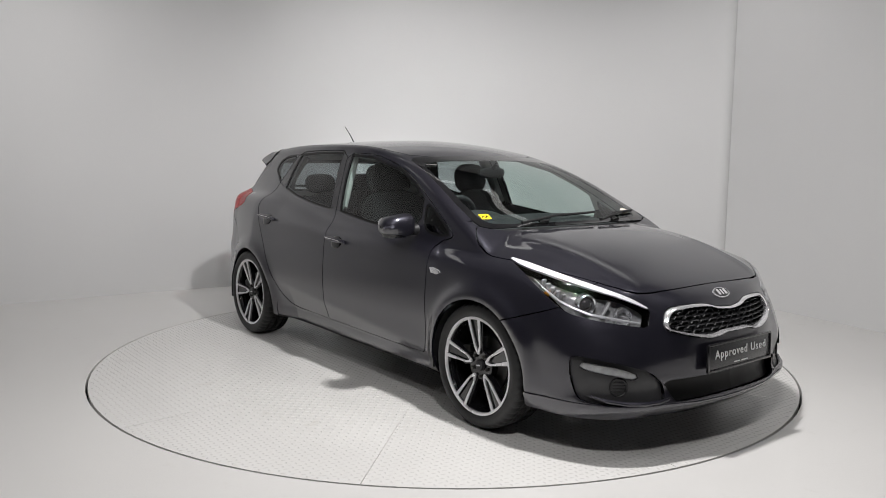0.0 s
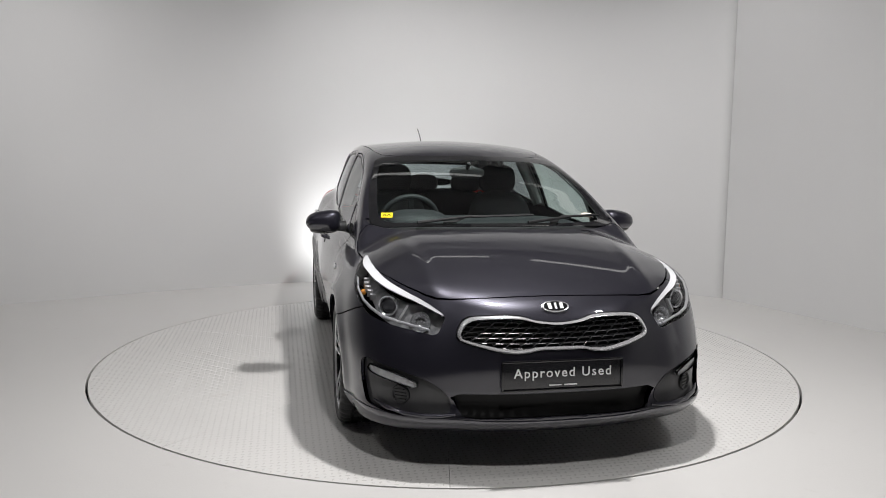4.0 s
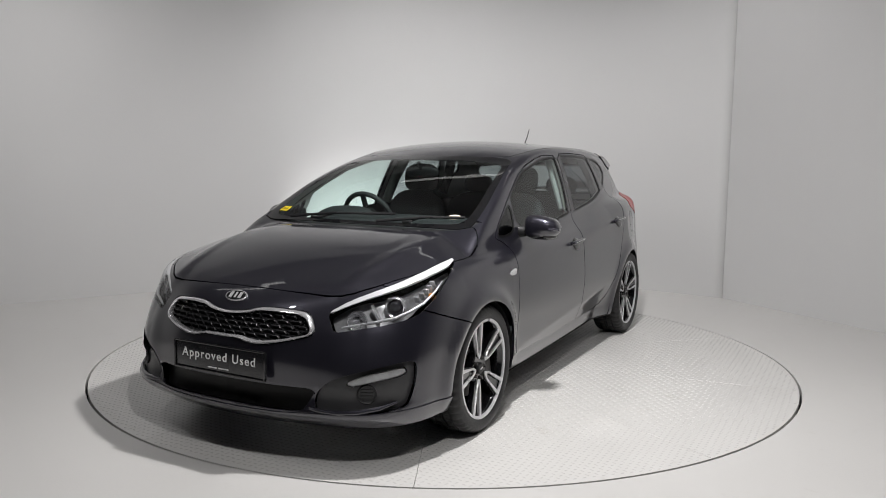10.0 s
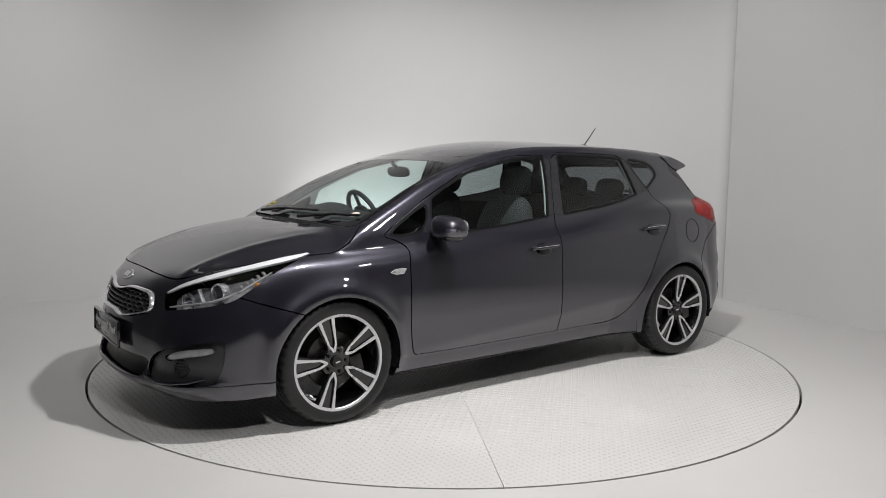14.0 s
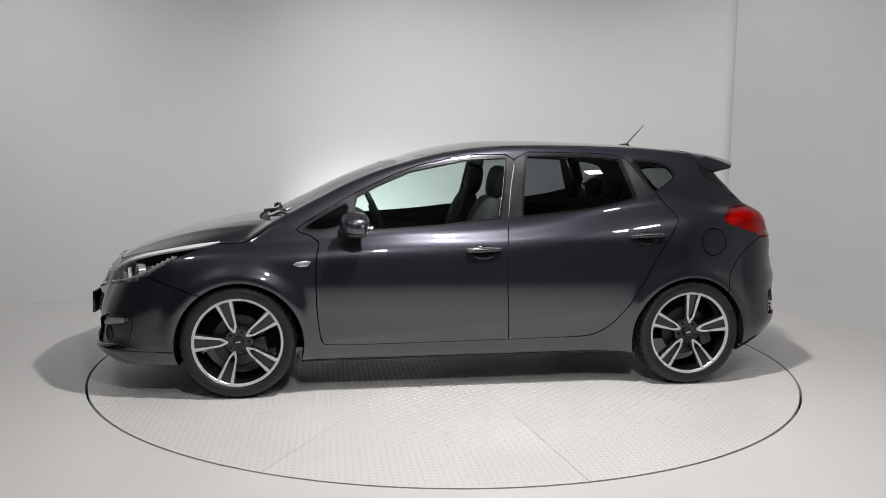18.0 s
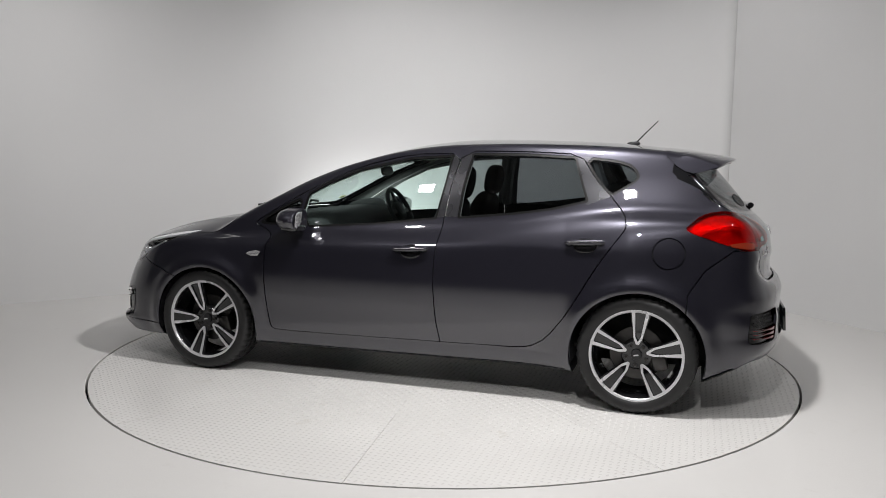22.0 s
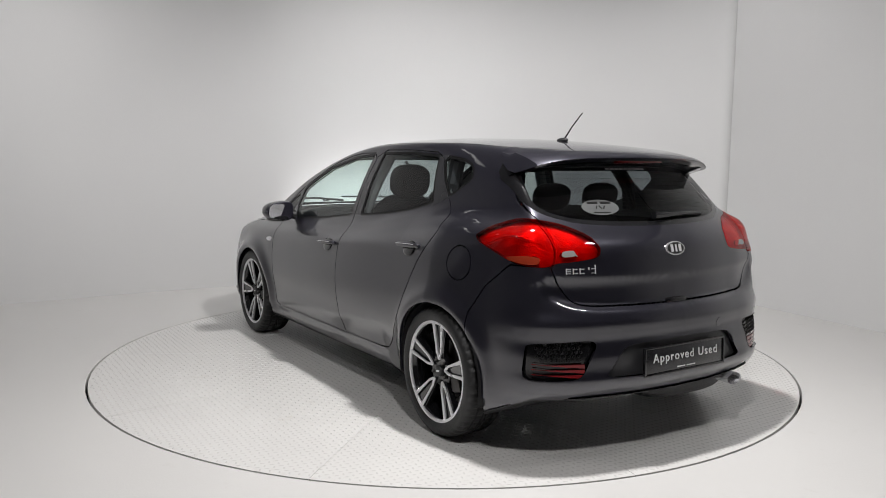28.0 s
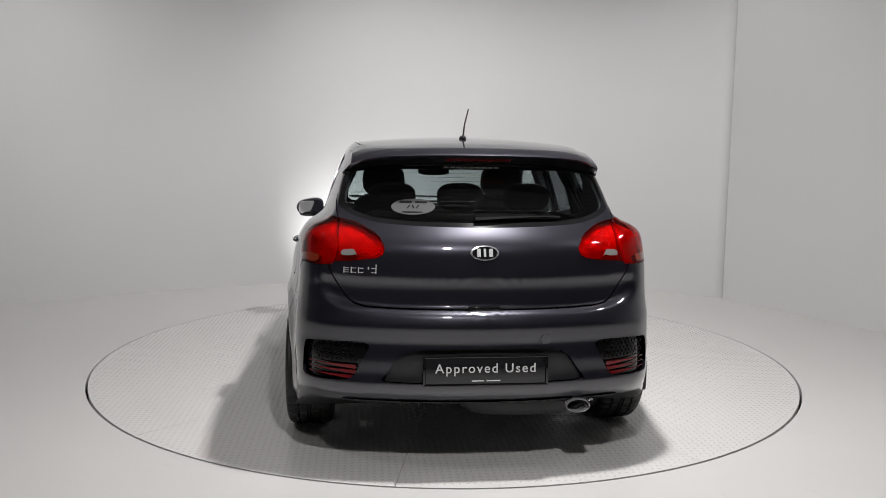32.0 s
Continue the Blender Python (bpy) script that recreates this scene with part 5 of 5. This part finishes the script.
def build_room():
    n = 192
    hole = 2.272
    c = [(math.cos(2 * math.pi * i / n), math.sin(2 * math.pi * i / n)) for i in range(n)]
    v = [(hole * a, hole * b, 0) for a, b in c] + [(14 * a, 14 * b, 0) for a, b in c] + [(hole * a, hole * b, -.10) for a, b in c]
    f = ring_faces(n, 0, n) + ring_faces(0, 2 * n, n)
    tagged(mesh_part("floor", v, f, FLOOR), "off-white painted studio floor", "floor", kind="structure")
    tagged(mesh_part("pit_floor", [(2.4 * a, 2.4 * b, -.10) for a, b in c], [range(n)], GAP), "dark pit under the turntable", "pit", kind="structure")
    # curved back wall, drawn in plan
    wx = spline([(0, -7.0), (1.6, -5.5), (3.5, -3.95), (5.0, -2.74), (6.0, -1.89), (7.2, -.8), (8.1, .05), (9.0, .95), (10.1, 1.94), (11.1, 2.75)])
    wy = spline([(0, -.75), (1.6, .42), (3.5, 1.52), (5.0, 2.37), (6.0, 2.86), (7.2, 3.28), (8.1, 3.40), (9.0, 3.30), (10.1, 2.91), (11.1, 2.36)])
    k = 90
    line = [(float(wx(s)), float(wy(s))) for s in np.linspace(0, 11.1, k)]
    H, T = 4.2, .12

    def wall(name, line, label, mat=WALL):
        n = len(line)
        out = []
        for i, (x, y) in enumerate(line):
            x0, y0 = line[max(i - 1, 0)]
            x1, y1 = line[min(i + 1, n - 1)]
            d = math.hypot(x1 - x0, y1 - y0)
            out.append((x - (y1 - y0) / d * T, y + (x1 - x0) / d * T))
        v = [(x, y, -.02) for x, y in line] + [(x, y, H) for x, y in line] + [(x, y, -.02) for x, y in out] + [(x, y, H) for x, y in out]
        f = []
        for i in range(n - 1):
            f += [(i, i + 1, n + i + 1, n + i), (2 * n + i + 1, 2 * n + i, 3 * n + i, 3 * n + i + 1), (n + i, n + i + 1, 3 * n + i + 1, 3 * n + i)]
        f += [(0, n, 3 * n, 2 * n), (n - 1, 3 * n - 1, 4 * n - 1, 2 * n - 1)]
        me = tagged(mesh_part(name, v, f, mat, smooth=False), label, "wall", kind="structure")
        return me
    wb = wall("wall_back", line, "smooth white curved studio wall")
    wb.data.polygons.foreach_set("use_smooth", [True] * len(wb.data.polygons))
    wall("wall_right", [(2.755, 2.355), (3.15, 1.545), (3.53, .80), (4.6, -1.3), (6.4, -4.9)], "smooth white studio wall")
    # unseen walls added to close the room; they shape reflections and bounce
    wall("wall_front", [(6.4, -7.6), (0, -8.2), (-7.0, -7.6)], "unseen dark plain wall added behind the camera", HALL)
    wall("wall_side", [(6.4, -4.9), (6.4, -7.6)], "unseen dark plain wall added at the side", HALL)
    wall("wall_left", [(-7.0, -7.6), (-7.0, -.75)], "unseen dark plain wall added at the side", HALL)
    ce = [(-8, -9, 4.6), (8, -9, 4.6), (8, 5, 4.6), (-8, 5, 4.6)]
    # unseen outer walls, added to close the hall up to the ceiling
    for nm, a, b in (("wall_upper_back", (-8, 5), (8, 5)), ("wall_upper_right", (8, 5), (8, -9)), ("wall_upper_front", (8, -9), (-8, -9)), ("wall_upper_left", (-8, -9), (-8, 5))):
        tagged(mesh_part(nm, [(*a, 0), (*b, 0), (*b, 4.7), (*a, 4.7)], [(0, 1, 2, 3)], CEIL), "unseen grey wall added beyond the studio walls", "wall", kind="structure")
    tagged(mesh_part("ceiling", ce + [(x, y, z + .12) for x, y, z in ce], [(3, 2, 1, 0), (4, 5, 6, 7), (0, 1, 5, 4), (1, 2, 6, 5), (2, 3, 7, 6), (3, 0, 4, 7)], CEIL), "plain grey studio ceiling", "ceiling", kind="structure")


def build_table(tt):
    """Ten wedge plates of painted chequer steel round a hub plate."""
    R, r0, t = 2.258, .42, .03
    a0, a1, k = radians(.035), radians(35.965), 16
    v, f = [], []
    m = k + 1
    for z in (0, -t):
        for r in (r0 + .002, .9, 1.4, 1.9, R):
            for i in range(m):
                a = a0 + (a1 - a0) * i / k
                v.append((r * math.cos(a), r * math.sin(a), z))
    row = lambda j, i, z: z * 5 * m + j * m + i
    for j in range(4):
        for i in range(k):
            f.append((row(j, i, 0), row(j + 1, i, 0), row(j + 1, i + 1, 0), row(j, i + 1, 0)))
    for i in range(k):
        f.append((row(4, i, 0), row(4, i, 1), row(4, i + 1, 1), row(4, i + 1, 0)))
    for j in range(4):
        f.append((row(j, 0, 0), row(j, 0, 1), row(j + 1, 0, 1), row(j + 1, 0, 0)))
        f.append((row(j, k, 0), row(j + 1, k, 0), row(j + 1, k, 1), row(j, k, 1)))
    first = None
    for q in range(10):
        if first is None:
            ob = mesh_part("deck_plate", v, f, DISC, tt)
            first = ob
        else:
            ob = new("deck_plate", first.data)
            ob.parent = tt
        ob.matrix_local = pose(0, 0, 0, 0, 0, 25 + 36 * q)
    c = [(math.cos(2 * math.pi * i / 64), math.sin(2 * math.pi * i / 64)) for i in range(64)]
    mesh_part("hub_plate", [(r0 * a, r0 * b, 0) for a, b in c] + [(r0 * a, r0 * b, -t) for a, b in c], [range(64)] + ring_faces(64, 0, 64), DISC, tt)
    mesh_part("under_deck", [(2.25 * a, 2.25 * b, -.032) for a, b in c], [range(64)], GAP, tt)
    # raised lugs, alternating direction
    P = .032
    vs, fs = [], []
    h, l, w = .0027, .0132, .0048
    base = np.array([(-l, 0, 0), (-l * .3, -w, 0), (l * .3, -w, 0), (l, 0, 0), (l * .3, w, 0), (-l * .3, w, 0), (-l * .45, 0, h), (l * .45, 0, h)])
    tri = [(0, 1, 6), (1, 2, 7, 6), (2, 3, 7), (3, 4, 7), (4, 5, 6, 7), (5, 0, 6)]
    n = int(2.25 / P)
    b0 = 0
    for i in range(-n, n + 1):
        for j in range(-n, n + 1):
            x, y = P * i, P * j
            r = math.hypot(x, y)
            if r > 2.24:
                continue
            an = radians(45 if (i + j) % 2 else -45) + radians(25)
            ca, sa = math.cos(an), math.sin(an)
            hh = .55 + .45 * noise.noise(Vector((x * .9, y * .9, 3.0)))
            q = base.copy()
            q[:, 2] *= max(.35, hh + .3) * min(max((2.15 - r) / .7, .22), 1)
            vs.append(np.stack([x + ca * q[:, 0] - sa * q[:, 1], y + sa * q[:, 0] + ca * q[:, 1], q[:, 2]], 1))
            fs += [tuple(k + b0 for k in t4) for t4 in tri]
            b0 += 8
    tagged(mesh_part("chequer_pattern", np.concatenate(vs), fs, LUG, tt), kind="stuff")


CEIL = material("grey_ceiling", (.24, .24, .245), .8, 0, 0, .2, 2)
# tone of the added unseen walls, dark for car reflections and deep shadows
HALL = material("dark_hall_paint", (.085, .085, .09), .7, 0, 0, .2, 2)


# ---- assembly ----
tt = new("turntable")
tagged(tt, "white painted steel turntable of wedge plates, turning", "turntable")
car = new("car")
tagged(car, "dark graphite five-door hatchback car on the turntable", "car")
build_room()
GLOWM = glow("lamp_diffuser", (1, .985, .96), 10)
# dim face of the added wall washers
GLOWW = glow("washer_diffuser", (1, .985, .96), .8)
for lx, ly, lz, sx, sy, watts, ax, ay, az in LAMPS:
    e = new("ceiling_light")
    e.matrix_world = look((lx, ly, lz), (ax, ay, az))
    wash = az > 0
    tagged(e, "unseen slim black ceiling light added to brighten the wall, diffuser towards it" if wash else "square white ceiling light with a glowing diffuser", "ceiling light", "wall washers" if wash else "studio ceiling lights")
    part("lamp_body", box_bm(sx + .06, sy + .06, .05, pose(0, 0, .035), .008), BLACK, e)
    part("diffuser", box_bm(sx, sy, .012, pose(0, 0, 0), .004), GLOWW if wash else GLOWM, e, "glowing white diffuser")
    h = part("hanger", tube([(0, 0, .02), (0, 0, 4.6 - lz)], .006, 8), BLACK, e)
    h.matrix_local = look((lx, ly, lz), (ax, ay, az)).inverted() @ pose(lx, ly, lz)
# housing for the assumed floodlight, always hidden behind the car
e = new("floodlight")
tagged(e, "unseen small black floodlight added on the floor, facing the wall", "floodlight")
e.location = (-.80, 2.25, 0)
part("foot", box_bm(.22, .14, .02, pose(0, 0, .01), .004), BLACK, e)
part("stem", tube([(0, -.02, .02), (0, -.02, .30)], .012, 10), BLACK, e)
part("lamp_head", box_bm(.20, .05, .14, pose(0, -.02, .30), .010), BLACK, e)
parts, bv, bt, bl, bn = build_body(car)
build_fittings(car, parts)
build_cabin(car)
build_table(tt)


def motions():
    rows = [(t, pose(0, 0, 0, 0, 0, turn_at(t))) for t in (0, .1, 2, 4, 6, 8, 10, 12, 14, 16, 18, 20, 22, 24, 26, 28, 30, 31.9, 32)]
    walk(car, rows)
    walk(tt, rows)


motions()
